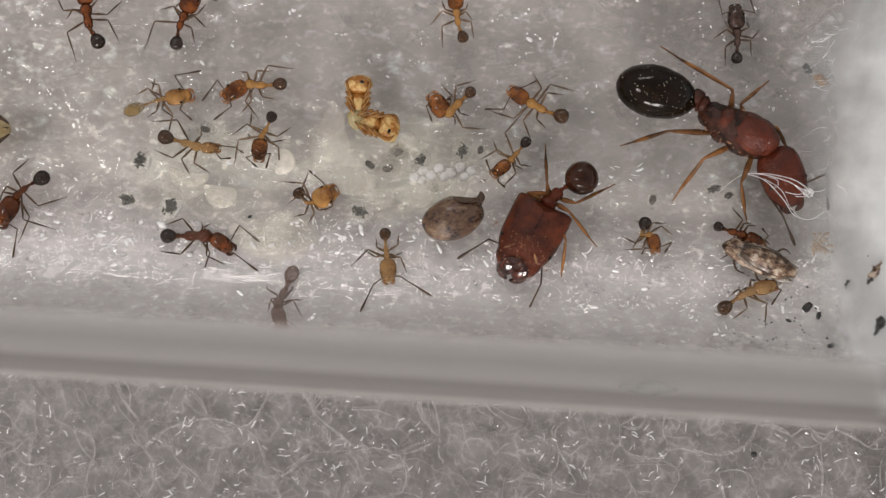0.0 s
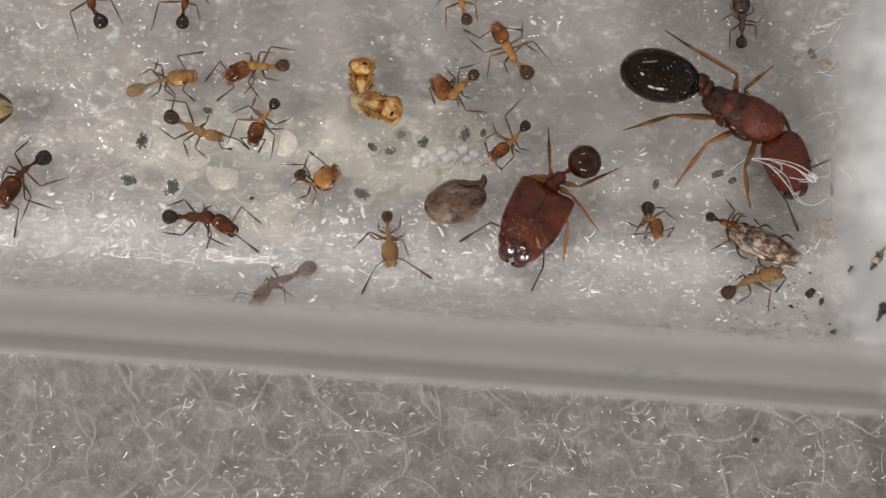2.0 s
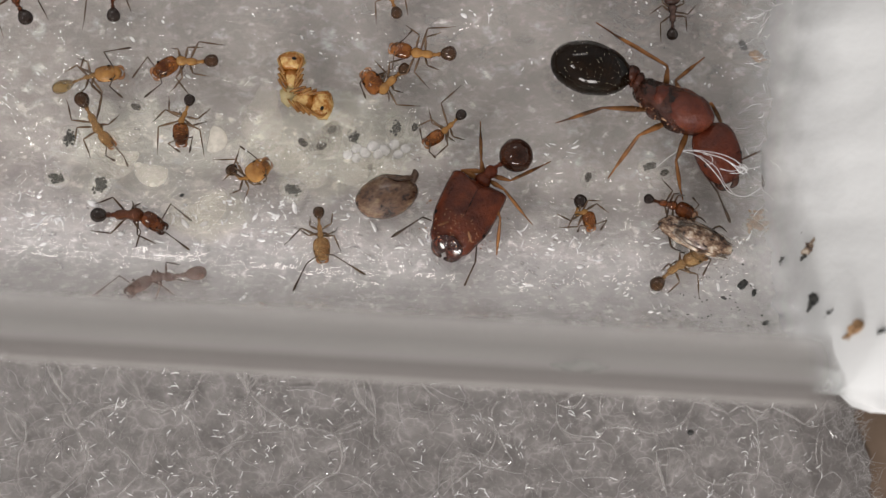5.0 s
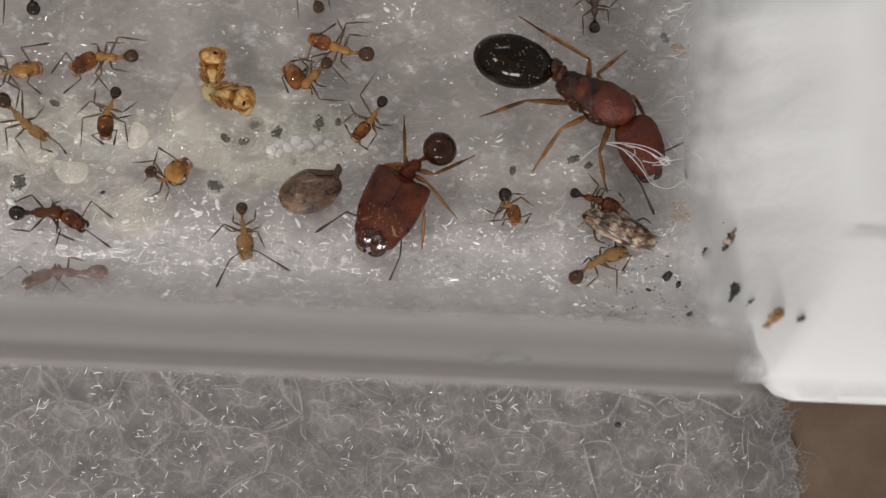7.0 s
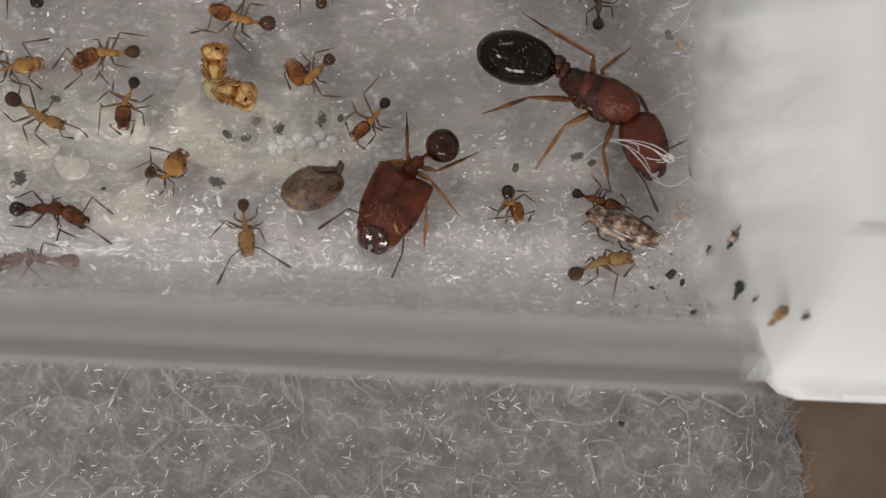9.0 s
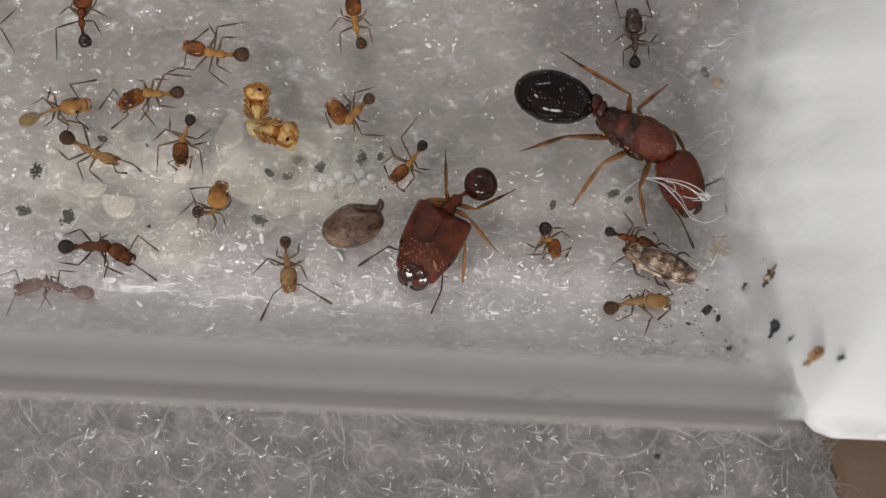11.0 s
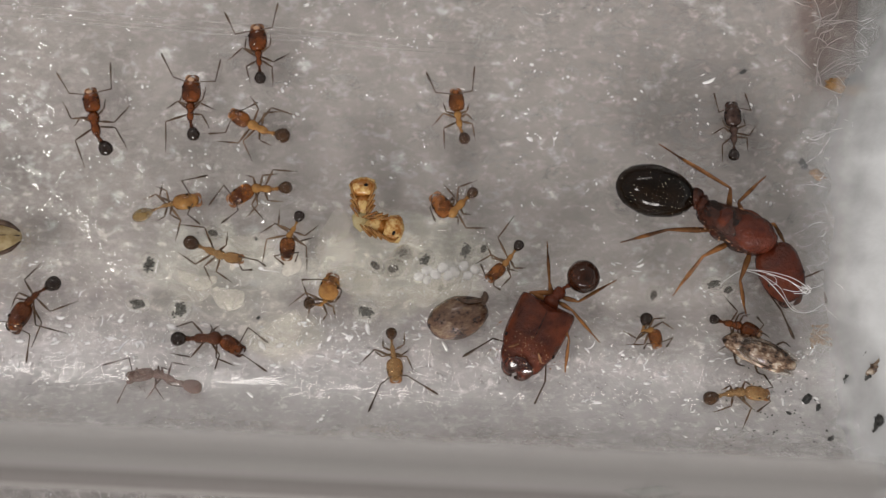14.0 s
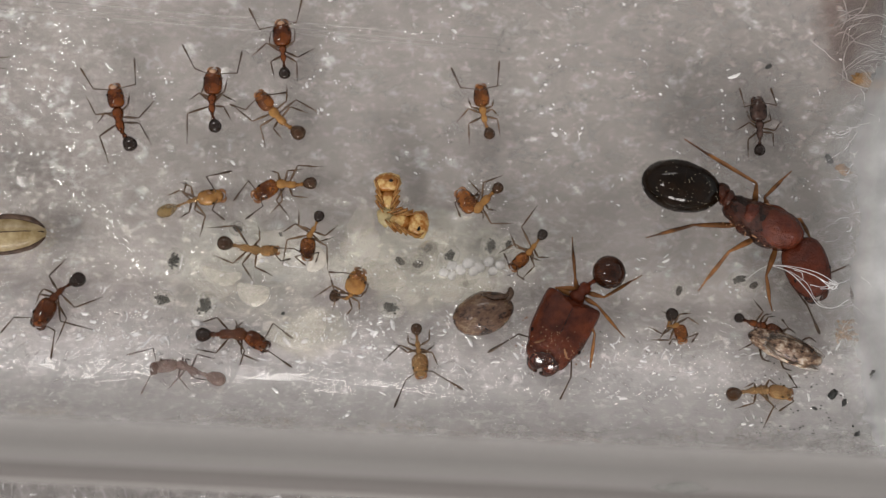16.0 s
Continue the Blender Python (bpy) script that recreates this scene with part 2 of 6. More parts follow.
GLASS = make_glass()
TABLE = surface("brown_table_top", (0.11, 0.075, 0.05), (0.17, 0.12, 0.085), 0.55, 260, 0.3, 2500, depth=0.0001)
def net_sheet():
    """Wet tissue: a grey sheet with a fine paler net of fibres in it."""
    m, tree, out = material("wet_grey_tissue")
    p = node(tree, "ShaderNodeBsdfPrincipled", Roughness=0.42)
    p.inputs["Specular IOR Level"].default_value = 0.5
    base = ramp(tree, noise_tex(tree, 900).outputs["Fac"], [(0.32, (0.145, 0.135, 0.131)), (0.68, (0.215, 0.202, 0.197))])
    tc = tree.nodes.new("ShaderNodeTexCoord")
    warp = noise_tex(tree, 700, 3.0)
    shift = tree.nodes.new("ShaderNodeVectorMath")
    shift.operation = "MULTIPLY_ADD"
    shift.inputs[1].default_value = (0.0016, 0.0016, 0.0016)
    tree.links.new(warp.outputs["Color"], shift.inputs[0])
    tree.links.new(tc.outputs["Object"], shift.inputs[2])
    colour, height = base.outputs["Color"], None
    for scale, width, pale in ((1000, 0.05, (0.36, 0.342, 0.333, 1)), (2300, 0.06, (0.32, 0.305, 0.297, 1))):
        v = tree.nodes.new("ShaderNodeTexVoronoi")
        v.feature = "DISTANCE_TO_EDGE"
        v.inputs["Scale"].default_value = scale
        tree.links.new(shift.outputs["Vector"], v.inputs["Vector"])
        line = ramp(tree, v.outputs["Distance"], [(0.0, (1,) * 3), (width, (0.25,) * 3), (width * 3, (0,) * 3)])
        gap = ramp(tree, noise_tex(tree, scale * 0.9, 3.0).outputs["Fac"], [(0.42, (0,) * 3), (0.6, (0.8,) * 3)])
        keep = tree.nodes.new("ShaderNodeMath")
        keep.operation = "MULTIPLY"
        tree.links.new(line.outputs["Color"], keep.inputs[0])
        tree.links.new(gap.outputs["Color"], keep.inputs[1])
        mix = tree.nodes.new("ShaderNodeMix")
        mix.data_type = "RGBA"
        tree.links.new(keep.outputs["Value"], mix.inputs["Factor"])
        tree.links.new(colour, mix.inputs[6])
        mix.inputs[7].default_value = pale
        colour = mix.outputs[2]
        height = height or keep
    tree.links.new(colour, p.inputs["Base Color"])
    wet = node(tree, "ShaderNodeBump", Strength=1.0, Distance=0.0004)
    tree.links.new(noise_tex(tree, 2300, 3.5, 0.6).outputs["Fac"], wet.inputs["Height"])
    p.inputs["Coat Weight"].default_value, p.inputs["Coat Roughness"].default_value = 0.8, 0.1
    tree.links.new(wet.outputs["Normal"], p.inputs["Coat Normal"])
    b = node(tree, "ShaderNodeBump", Strength=0.4, Distance=0.00006)
    tree.links.new(height.outputs["Value"], b.inputs["Height"])
    tree.links.new(b.outputs["Normal"], p.inputs["Normal"])
    tree.links.new(p.outputs["BSDF"], out.inputs["Surface"])
    return m


TISSUE = net_sheet()
FIBRE = surface("white_tissue_fibre", (0.27, 0.262, 0.258), (0.42, 0.408, 0.402), 0.35, 900, 0.1, 9000, coat=0.15)
STRAND = see_through("wet_fibre_strand", (0.58, 0.56, 0.55), 0.17, 0.3, 1200, 0.13, 0.4)
COTTON = surface("white_cotton_wool", (0.68, 0.705, 0.715), (0.79, 0.812, 0.822), 0.95, 220, 0.16, 1500, depth=0.0002, spec=0.1)
COTTON_FIBRE = surface("white_cotton_fibre", (0.75, 0.75, 0.75), (0.88, 0.88, 0.88), 0.5, 2500, 0.1)
def thinning_cotton():
    """Loose cotton, thin at its outer edge and thick towards the plug."""
    m, tree, out = material("thinning_cotton_edge")
    p = node(tree, "ShaderNodeBsdfPrincipled", Base_Color=(0.74, 0.765, 0.775, 1), Roughness=0.95)
    relief = node(tree, "ShaderNodeBump", Strength=0.2, Distance=0.0002)
    tree.links.new(noise_tex(tree, 1500, 4.0).outputs["Fac"], relief.inputs["Height"])
    tree.links.new(relief.outputs["Normal"], p.inputs["Normal"])
    p.inputs["Specular IOR Level"].default_value = 0.1
    t = tree.nodes.new("ShaderNodeBsdfTransparent")
    mix = tree.nodes.new("ShaderNodeMixShader")
    tc = tree.nodes.new("ShaderNodeTexCoord")
    xyz = tree.nodes.new("ShaderNodeSeparateXYZ")
    tree.links.new(tc.outputs["UV"], xyz.inputs["Vector"])
    n = noise_tex(tree, 420, 4.0, 0.6)
    lump = tree.nodes.new("ShaderNodeMath")
    lump.operation = "MULTIPLY_ADD"
    lump.inputs[1].default_value = 0.34
    tree.links.new(n.outputs["Fac"], lump.inputs[0])
    tree.links.new(xyz.outputs["X"], lump.inputs[2])
    fade = ramp(tree, lump.outputs["Value"], [(0.1, (0.0,) * 3), (0.26, (0.16,) * 3), (0.42, (0.4,) * 3), (0.6, (0.82,) * 3), (0.76, (1.0,) * 3)])
    tree.links.new(fade.outputs["Color"], mix.inputs["Fac"])
    tree.links.new(t.outputs["BSDF"], mix.inputs[1])
    tree.links.new(p.outputs["BSDF"], mix.inputs[2])
    tree.links.new(mix.outputs["Shader"], out.inputs["Surface"])
    return m


COTTON_EDGE = thinning_cotton()
CHITIN = dict(bump=0.25, bump_scale=6000, depth=0.00002)
CLEAR = dict(scale=1500, low=0.32, high=0.68, **CHITIN)
AMBER_RED = surface("amber_brown_chitin", (0.085, 0.024, 0.006), (0.46, 0.17, 0.04), 0.06, clear=0.5, vary=0.15, **CLEAR)
RUST_RED = surface("rust_red_chitin", (0.05, 0.013, 0.004), (0.27, 0.077, 0.017), 0.06, clear=0.4, vary=0.15, **CLEAR)
BROWN = surface("brown_chitin", (0.05, 0.013, 0.004), (0.2, 0.058, 0.015), 0.06, clear=0.4, vary=0.15, **CLEAR)
TAN = surface("honey_tan_chitin", (0.29, 0.12, 0.03), (0.78, 0.44, 0.14), 0.06, clear=0.56, vary=0.12, **CLEAR)
PALE = surface("pale_straw_chitin", (0.38, 0.2, 0.078), (0.67, 0.43, 0.19), 0.07, clear=0.66, vary=0.1, **CLEAR)
PALE_GASTER = see_through("olive_straw_gaster_shell", (0.3, 0.205, 0.085), 0.62, 0.06, 1500, 0.25, 0.5)
DUSKY = surface("dusky_brown_chitin", (0.02, 0.012, 0.01), (0.075, 0.042, 0.032), 0.2, 3600, vary=0.1, **CHITIN)
# pale and half clear: the glare veiling this ant is painted in
VEILED = see_through("veiled_greyish_chitin", (0.22, 0.145, 0.12), 0.6, 0.25, 1800, 0.12, 0.3)
GASTER = see_through("dark_brown_gaster_shell", (0.015, 0.007, 0.004), 0.9, 0.045, 1500, 0.07, 0.7)
GASTER_TAN = see_through("tawny_clear_gaster_shell", (0.062, 0.027, 0.009), 0.82, 0.045, 1500, 0.14, 0.65)
LEG_DARK = surface("grey_brown_leg", (0.03, 0.019, 0.012), (0.09, 0.055, 0.03), 0.35, 3000, vary=0.2, spec=0.3, **CHITIN)
LEG_TAN = surface("grey_tan_leg", (0.05, 0.033, 0.022), (0.16, 0.104, 0.062), 0.22, 1400, vary=0.2, spec=0.4, **CHITIN)
LEG_ORANGE = surface("orange_brown_leg", (0.055, 0.022, 0.008), (0.27, 0.115, 0.034), 0.22, 1300, vary=0.15, spec=0.4, **CHITIN)
QUEEN_RED = surface("dark_red_queen_chitin", (0.018, 0.004, 0.002), (0.112, 0.02, 0.0065), 0.11, 1300, bump=0.9, bump_scale=5200, depth=0.0001, spec=0.5, low=0.15, high=0.62)
QUEEN_BLACK = surface("glossy_black_queen_gaster", (0.0022, 0.0016, 0.001), (0.011, 0.006, 0.003), 0.07, 1200, bump=0.3, bump_scale=2600, depth=0.00003, spec=0.3)
MAJOR_RED = surface("brick_red_major_chitin", (0.038, 0.0085, 0.0035), (0.145, 0.03, 0.011), 0.24, 900, bump=1.0, bump_scale=9000, depth=0.00006, spec=0.4, low=0.3, high=0.62)
MAJOR_GASTER = surface("dark_chestnut_gaster", (0.014, 0.005, 0.003), (0.07, 0.022, 0.009), 0.06, 900, clear=0.2, low=0.3, high=0.7, **CHITIN)
MAJOR_SHINE = surface("polished_dark_red_face", (0.012, 0.004, 0.003), (0.06, 0.013, 0.006), 0.09, 2500, bump=0.3, bump_scale=2600, depth=0.00004, spec=1.0)
CROP = surface("blackish_gut", (0.006, 0.004, 0.003), (0.03, 0.016, 0.009), 0.4, 2500, 0.1)
# pale glossy face; its tone partly holds the highlight on the head front
FACE = surface("pale_highlit_face", (0.26, 0.135, 0.07), (0.56, 0.36, 0.22), 0.1, 2600, coat=0.6, **CHITIN)
EYE = surface("black_eye", (0.006, 0.005, 0.004), (0.015, 0.01, 0.008), 0.15, 9000, 0.05)
QUEEN_DARK = surface("blackish_red_chitin", (0.007, 0.003, 0.0015), (0.055, 0.013, 0.005), 0.13, 2000, bump=1.0, bump_scale=4500, depth=0.0001, spec=0.45)
DUST = surface("pale_dust", (0.35, 0.32, 0.25), (0.6, 0.56, 0.45), 0.6, 5000, 0.2)
DUST_BROWN = surface("sandy_dust", (0.2, 0.09, 0.04), (0.36, 0.18, 0.08), 0.6, 5000, 0.2)
MANDIBLE = surface("dark_jaw", (0.015, 0.006, 0.004), (0.07, 0.022, 0.01), 0.15, 6000, coat=0.4, **CHITIN)
JAW_PALE = surface("orange_brown_jaw", (0.13, 0.052, 0.02), (0.36, 0.18, 0.085), 0.12, 2600, coat=0.5, **CHITIN)
PUPA = surface("golden_pupa_skin", (0.46, 0.18, 0.035), (0.92, 0.66, 0.28), 0.15, 2400, clear=0.38, low=0.4, high=0.55, **CHITIN)
PUPA_DARK = surface("orange_brown_folded_limb", (0.3, 0.115, 0.026), (0.64, 0.36, 0.12), 0.2, 3000, clear=0.5, **CHITIN)
PUPA_PALE = surface("creamy_pupa_abdomen", (0.62, 0.5, 0.24), (0.8, 0.7, 0.42), 0.2, 3000, clear=0.5, **CHITIN)
CREAM = see_through("creamy_white_brood_skin", (0.93, 0.89, 0.79), 0.52, 0.14, 1800, 0.14, 0.6)
JELLY = see_through("milky_clear_larva_skin", (0.82, 0.8, 0.72), 0.12, 0.12, 1500, 0.05, 0.7)
EGG = see_through("pearly_egg_skin", (0.98, 0.98, 0.965), 0.56, 0.04, 2200, 0.2, 1.0)
MILK = see_through("milky_brood_skin", (0.95, 0.9, 0.77), 0.1, 0.1, 1100, 0.06, 0.8)
CURD = see_through("dull_cream_brood_skin", (0.92, 0.88, 0.76), 0.24, 0.14, 1500, 0.14, 0.6)
GUT = see_through("dark_grey_green_gut", (0.02, 0.022, 0.019), 0.66, 0.3, 7000, 0.3, 0.3)
GUT_BROWN = see_through("dark_brown_gut", (0.025, 0.014, 0.008), 0.74, 0.3, 7000, 0.22, 0.3)
def mottled(name, scale, stops, gloss=0.22, deep=0.0001):
    """A blotched skin: dark hollows, middle ground and paler worn patches."""
    m, tree, out = material(name)
    p = node(tree, "ShaderNodeBsdfPrincipled", Roughness=gloss)
    p.inputs["Coat Weight"].default_value = 0.4
    big = noise_tex(tree, scale, 5.0, 0.68, (1.0, 1.5, 1.0))
    r = ramp(tree, big.outputs["Fac"], stops)
    tree.links.new(r.outputs["Color"], p.inputs["Base Color"])
    b = node(tree, "ShaderNodeBump", Strength=0.9, Distance=deep)
    tree.links.new(big.outputs["Fac"], b.inputs["Height"])
    tree.links.new(b.outputs["Normal"], p.inputs["Normal"])
    tree.links.new(p.outputs["BSDF"], out.inputs["Surface"])
    return m


SEED = mottled("mottled_brown_seed_coat", 2000, [(0.4, (0.03, 0.013, 0.008)), (0.47, (0.11, 0.058, 0.034)), (0.55, (0.135, 0.078, 0.046)), (0.65, (0.24, 0.16, 0.095))])
SEED_DARK = surface("dark_brown_seed_rim", (0.05, 0.03, 0.02), (0.12, 0.075, 0.05), 0.45, 3500, 0.5, depth=0.00005)
HUSK = surface("straw_cream_husk", (0.3, 0.22, 0.1), (0.56, 0.46, 0.27), 0.35, 1500, 0.5, coat=0.3, depth=0.00004)
WING = see_through("veined_clear_wing", (0.5, 0.45, 0.4), 0.32, 0.06, 1800, 0.26, 1.0)
CARCASS = mottled("grey_brown_dry_insect", 2300, [(0.4, (0.03, 0.015, 0.009)), (0.48, (0.13, 0.075, 0.045)), (0.54, (0.26, 0.18, 0.12)), (0.62, (0.46, 0.39, 0.31))], 0.15)
DEBRIS = surface("grey_black_debris", (0.02, 0.022, 0.022), (0.09, 0.09, 0.085), 0.6, 5000, 0.6, depth=0.00005)
DEBRIS_BROWN = surface("brown_debris", (0.2, 0.11, 0.05), (0.36, 0.22, 0.11), 0.6, 3000, 0.6, depth=0.00005)
HAZE = hazy_skin()


def wet_gloss():
    """A clear rippled skin of water: strongly uneven along the bend, calmer on the floor."""
    m, tree, out = material("rippled_clear_water")
    g = node(tree, "ShaderNodeBsdfGlossy", Color=(1, 1, 1, 1), Roughness=0.07)
    t = tree.nodes.new("ShaderNodeBsdfTransparent")
    mix = node(tree, "ShaderNodeMixShader", Fac=0.075)
    tc = tree.nodes.new("ShaderNodeTexCoord")
    xyz = tree.nodes.new("ShaderNodeSeparateXYZ")
    tree.links.new(tc.outputs["Object"], xyz.inputs["Vector"])
    span = tree.nodes.new("ShaderNodeMapRange")
    span.inputs["From Min"].default_value, span.inputs["From Max"].default_value = -0.0085, 0.0
    tree.links.new(xyz.outputs["Y"], span.inputs["Value"])
    rough = ramp(tree, span.outputs["Result"], [(0.0, (0.0,) * 3), (0.22, (0.25,) * 3), (0.36, (1.0,) * 3), (0.55, (0.7,) * 3), (0.75, (0.4,) * 3), (1.0, (0.3,) * 3)])
    patch = ramp(tree, noise_tex(tree, 520, 3.0, 0.6).outputs["Fac"], [(0.4, (0.25,) * 3), (0.62, (1.0,) * 3)])
    n = noise_tex(tree, 1500, 3.0, 0.58, (0.6, 1.0, 1.0))
    last = n.outputs["Fac"]
    for other in (rough, patch):
        mul = tree.nodes.new("ShaderNodeMath")
        mul.operation = "MULTIPLY"
        tree.links.new(last, mul.inputs[0])
        tree.links.new(other.outputs["Color"], mul.inputs[1])
        last = mul.outputs["Value"]
    b = node(tree, "ShaderNodeBump", Strength=1.0, Distance=0.0006)
    tree.links.new(last, b.inputs["Height"])
    tree.links.new(b.outputs["Normal"], g.inputs["Normal"])
    tree.links.new(t.outputs["BSDF"], mix.inputs[1])
    tree.links.new(g.outputs["BSDF"], mix.inputs[2])
    tree.links.new(mix.outputs["Shader"], out.inputs["Surface"])
    return m


GLOSS = wet_gloss()
DROP = clear_drop()
TAWNY = see_through("tawny_husk_skin", (0.4, 0.22, 0.07), 0.62, 0.15, 1500, 0.2, 0.6)
FLECK_GLINT = surface("white_fleck_and_glint", (0.66, 0.66, 0.66), (0.84, 0.84, 0.84), 0.25, 3000, 0.2, coat=0.6)
# near-white colour, so that the slivers read as glints
GLINT = surface("white_glint", (0.7, 0.71, 0.72), (0.9, 0.9, 0.9), 0.15, 1800, 0.2, coat=1.0, spec=0.8, low=0.4, high=0.5)


# ------------------------------------------------------------------ mesh helpers (millimetres in, metres out)
def part(name, bm, mat, parent=None, label="", at=None):
    me = bpy.data.meshes.new(name)
    bmesh.ops.recalc_face_normals(bm, faces=bm.faces)
    bm.to_mesh(me)
    bm.free()
    return mesh_part(name, me, mat, parent, label, at)


def mesh_part(name, me, mat, parent=None, label="", at=None):
    me.materials.append(mat)
    me.polygons.foreach_set("use_smooth", [True] * len(me.polygons))
    ob = new(name, me)
    if parent:
        ob.parent = parent
    if at is not None:
        ob.matrix_basis = at
    if label:
        tagged(ob, label)
    return ob


def loft(bm, rings, n=14, frame_at=None):
    """Closed skin over rings (x, y, z, half width, half height) that run along x."""
    m = frame_at or Matrix()
    loops = []
    for x, y, z, w, h in rings:
        loops.append([bm.verts.new((m @ Vector((x, y + w * math.cos(2 * math.pi * k / n), z + h * math.sin(2 * math.pi * k / n)))) * MM)
                      for k in range(n)])
    for a, b in zip(loops, loops[1:]):
        for k in range(n):
            bm.faces.new((a[k], a[(k + 1) % n], b[(k + 1) % n], b[k]))
    bm.faces.new(loops[0])
    bm.faces.new(loops[-1])
    return bm


def smooth_line(points, radii, steps=3):
    """A rounder line through the points."""
    pts, rad = [Vector(p) for p in points], list(radii)
    out, outr = [], []
    for i in range(len(pts) - 1):
        p0, p1, p2, p3 = pts[max(i - 1, 0)], pts[i], pts[i + 1], pts[min(i + 2, len(pts) - 1)]
        for k in range(steps):
            u = k / steps
            out.append(0.5 * ((2 * p1) + (p2 - p0) * u + (2 * p0 - 5 * p1 + 4 * p2 - p3) * u * u + (3 * p1 - p0 - 3 * p2 + p3) * u ** 3))
            outr.append(rad[i] * (1 - u) + rad[i + 1] * u)
    return out + [pts[-1]], outr + [rad[-1]]


def tube(bm, points, radii, n=6):
    pts = [Vector(p) for p in points]
    loops, up = [], Vector((0.13, 0.21, 1)).normalized()
    for i, p in enumerate(pts):
        d = (pts[min(i + 1, len(pts) - 1)] - pts[max(i - 1, 0)]).normalized()
        a = d.cross(up)
        a = a.normalized() if a.length > 1e-4 else Vector((1, 0, 0))
        b = d.cross(a)
        loops.append([bm.verts.new((p + radii[i] * (a * math.cos(2 * math.pi * k / n) + b * math.sin(2 * math.pi * k / n))) * MM) for k in range(n)])
    for a, b in zip(loops, loops[1:]):
        for k in range(n):
            bm.faces.new((a[k], a[(k + 1) % n], b[(k + 1) % n], b[k]))
    bm.faces.new(loops[0])
    bm.faces.new(loops[-1])
    return bm


def egg_shape(bm, centre, radii, turn=None, rough=0.0, grain=1.0, level=2):
    """A ball drawn out to three radii; rough: uneven by that share of its size."""
    m = Matrix.Translation(Vector(centre)) @ (turn or Matrix())
    got = bmesh.ops.create_icosphere(bm, subdivisions=level, radius=1.0)
    off = Vector((random.random() * 50, random.random() * 50, random.random() * 50))
    for v in got["verts"]:
        k = 1 + rough * noise.noise(v.co * grain + off) if rough else 1
        v.co = (m @ Vector((v.co.x * radii[0] * k, v.co.y * radii[1] * k, v.co.z * radii[2] * k))) * MM
    return bm


def zrot(a):
    return Matrix.Rotation(radians(a), 4, "Z")


def sagitta(dist):
    return RI - math.sqrt(RI * RI - min(dist, RI * 0.95) ** 2)


# ------------------------------------------------------------------ ants
class Look:
    def __init__(self, words, head, thorax, gaster, leg):
        self.words, self.head, self.thorax, self.gaster, self.leg = words, head, thorax, gaster, leg


rust = Look("rust-red worker ant with a shiny dark gaster", RUST_RED, RUST_RED, GASTER, LEG_DARK)
tan = Look("honey-tan worker ant with a small dark gaster", AMBER_RED, TAN, GASTER_TAN, LEG_TAN)
pale = Look("pale straw-coloured young worker ant", PALE, PALE, GASTER_TAN, LEG_TAN)
tawny = Look("tawny translucent worker ant tending the brood", TAN, TAN, GASTER_TAN, LEG_TAN)
straw = Look("pale straw worker ant with an olive gaster", TAN, PALE, PALE_GASTER, LEG_TAN)
amber = Look("amber worker ant tending the brood", AMBER_RED, TAN, GASTER, LEG_TAN)
brown = Look("dark brown worker ant with a black gaster", BROWN, BROWN, GASTER, LEG_DARK)
dusky = Look("dusky blackish-brown worker ant", DUSKY, DUSKY, GASTER, LEG_DARK)
ghost = Look("greyish-pink worker ant on the glass bend, glare veil in its colour", VEILED, VEILED, VEILED, VEILED)

HEAD_SHAPE = [(0.0, 0.14), (0.04, 0.25), (0.12, 0.33), (0.26, 0.375), (0.45, 0.385), (0.62, 0.37), (0.78, 0.325), (0.90, 0.25), (0.96, 0.18), (1.0, 0.09)]
MAJOR_HEAD = [(0.0, 0.31), (0.012, 0.342), (0.05, 0.357), (0.16, 0.362), (0.35, 0.36), (0.5, 0.354), (0.62, 0.338), (0.7, 0.31), (0.76, 0.287), (0.83, 0.278), (0.9, 0.25), (0.96, 0.19), (1.0, 0.09)]
THORAX_SHAPE = [(0.0, 0.09, 0.11), (0.07, 0.16, 0.17), (0.22, 0.185, 0.21), (0.38, 0.175, 0.2), (0.48, 0.15, 0.18), (0.58, 0.2, 0.24), (0.75, 0.25, 0.28), (0.88, 0.225, 0.25), (0.96, 0.14, 0.16), (1.0, 0.09, 0.1)]
QUEEN_THORAX = [(0.0, 0.10, 0.12), (0.06, 0.16, 0.18), (0.2, 0.2, 0.24), (0.4, 0.245, 0.3), (0.6, 0.27, 0.33), (0.78, 0.265, 0.31), (0.92, 0.2, 0.22), (1.0, 0.1, 0.12)]


def limb(name, a, knee, ankle, foot, r, mat, ant_ob, label=""):
    """One leg: hip joint, swollen thigh, shin that widens below the knee, thin foot; it turns about its hip a."""
    bm = bmesh.new()
    a, knee, ankle, foot = Vector(a), Vector(knee), Vector(ankle), Vector(foot)
    line, radii = [], []
    for p, q, spots in ((a, knee, ((0.0, 0.8), (0.14, 0.85), (0.45, 1.42), (0.8, 0.95), (0.96, 0.58))),
                        (knee, ankle, ((0.03, 0.6), (0.2, 0.78), (0.6, 1.0), (0.92, 0.66))),
                        (ankle, foot, ((0.03, 0.42), (0.35, 0.4), (0.7, 0.33), (1.0, 0.24)))):
        for u, w in spots:
            line.append(p.lerp(q, u) - a + Vector((0, 0, 0.5 * r * math.sin(math.pi * u))))
            radii.append(w * r)
    pts, rad = smooth_line(line, radii, 2)
    tube(bm, pts, rad, 7)
    egg_shape(bm, (0, 0, 0), (1.25 * r, 1.25 * r, 1.25 * r), level=1)
    return part(name, bm, mat, ant_ob, label, Matrix.Translation(a * MM))


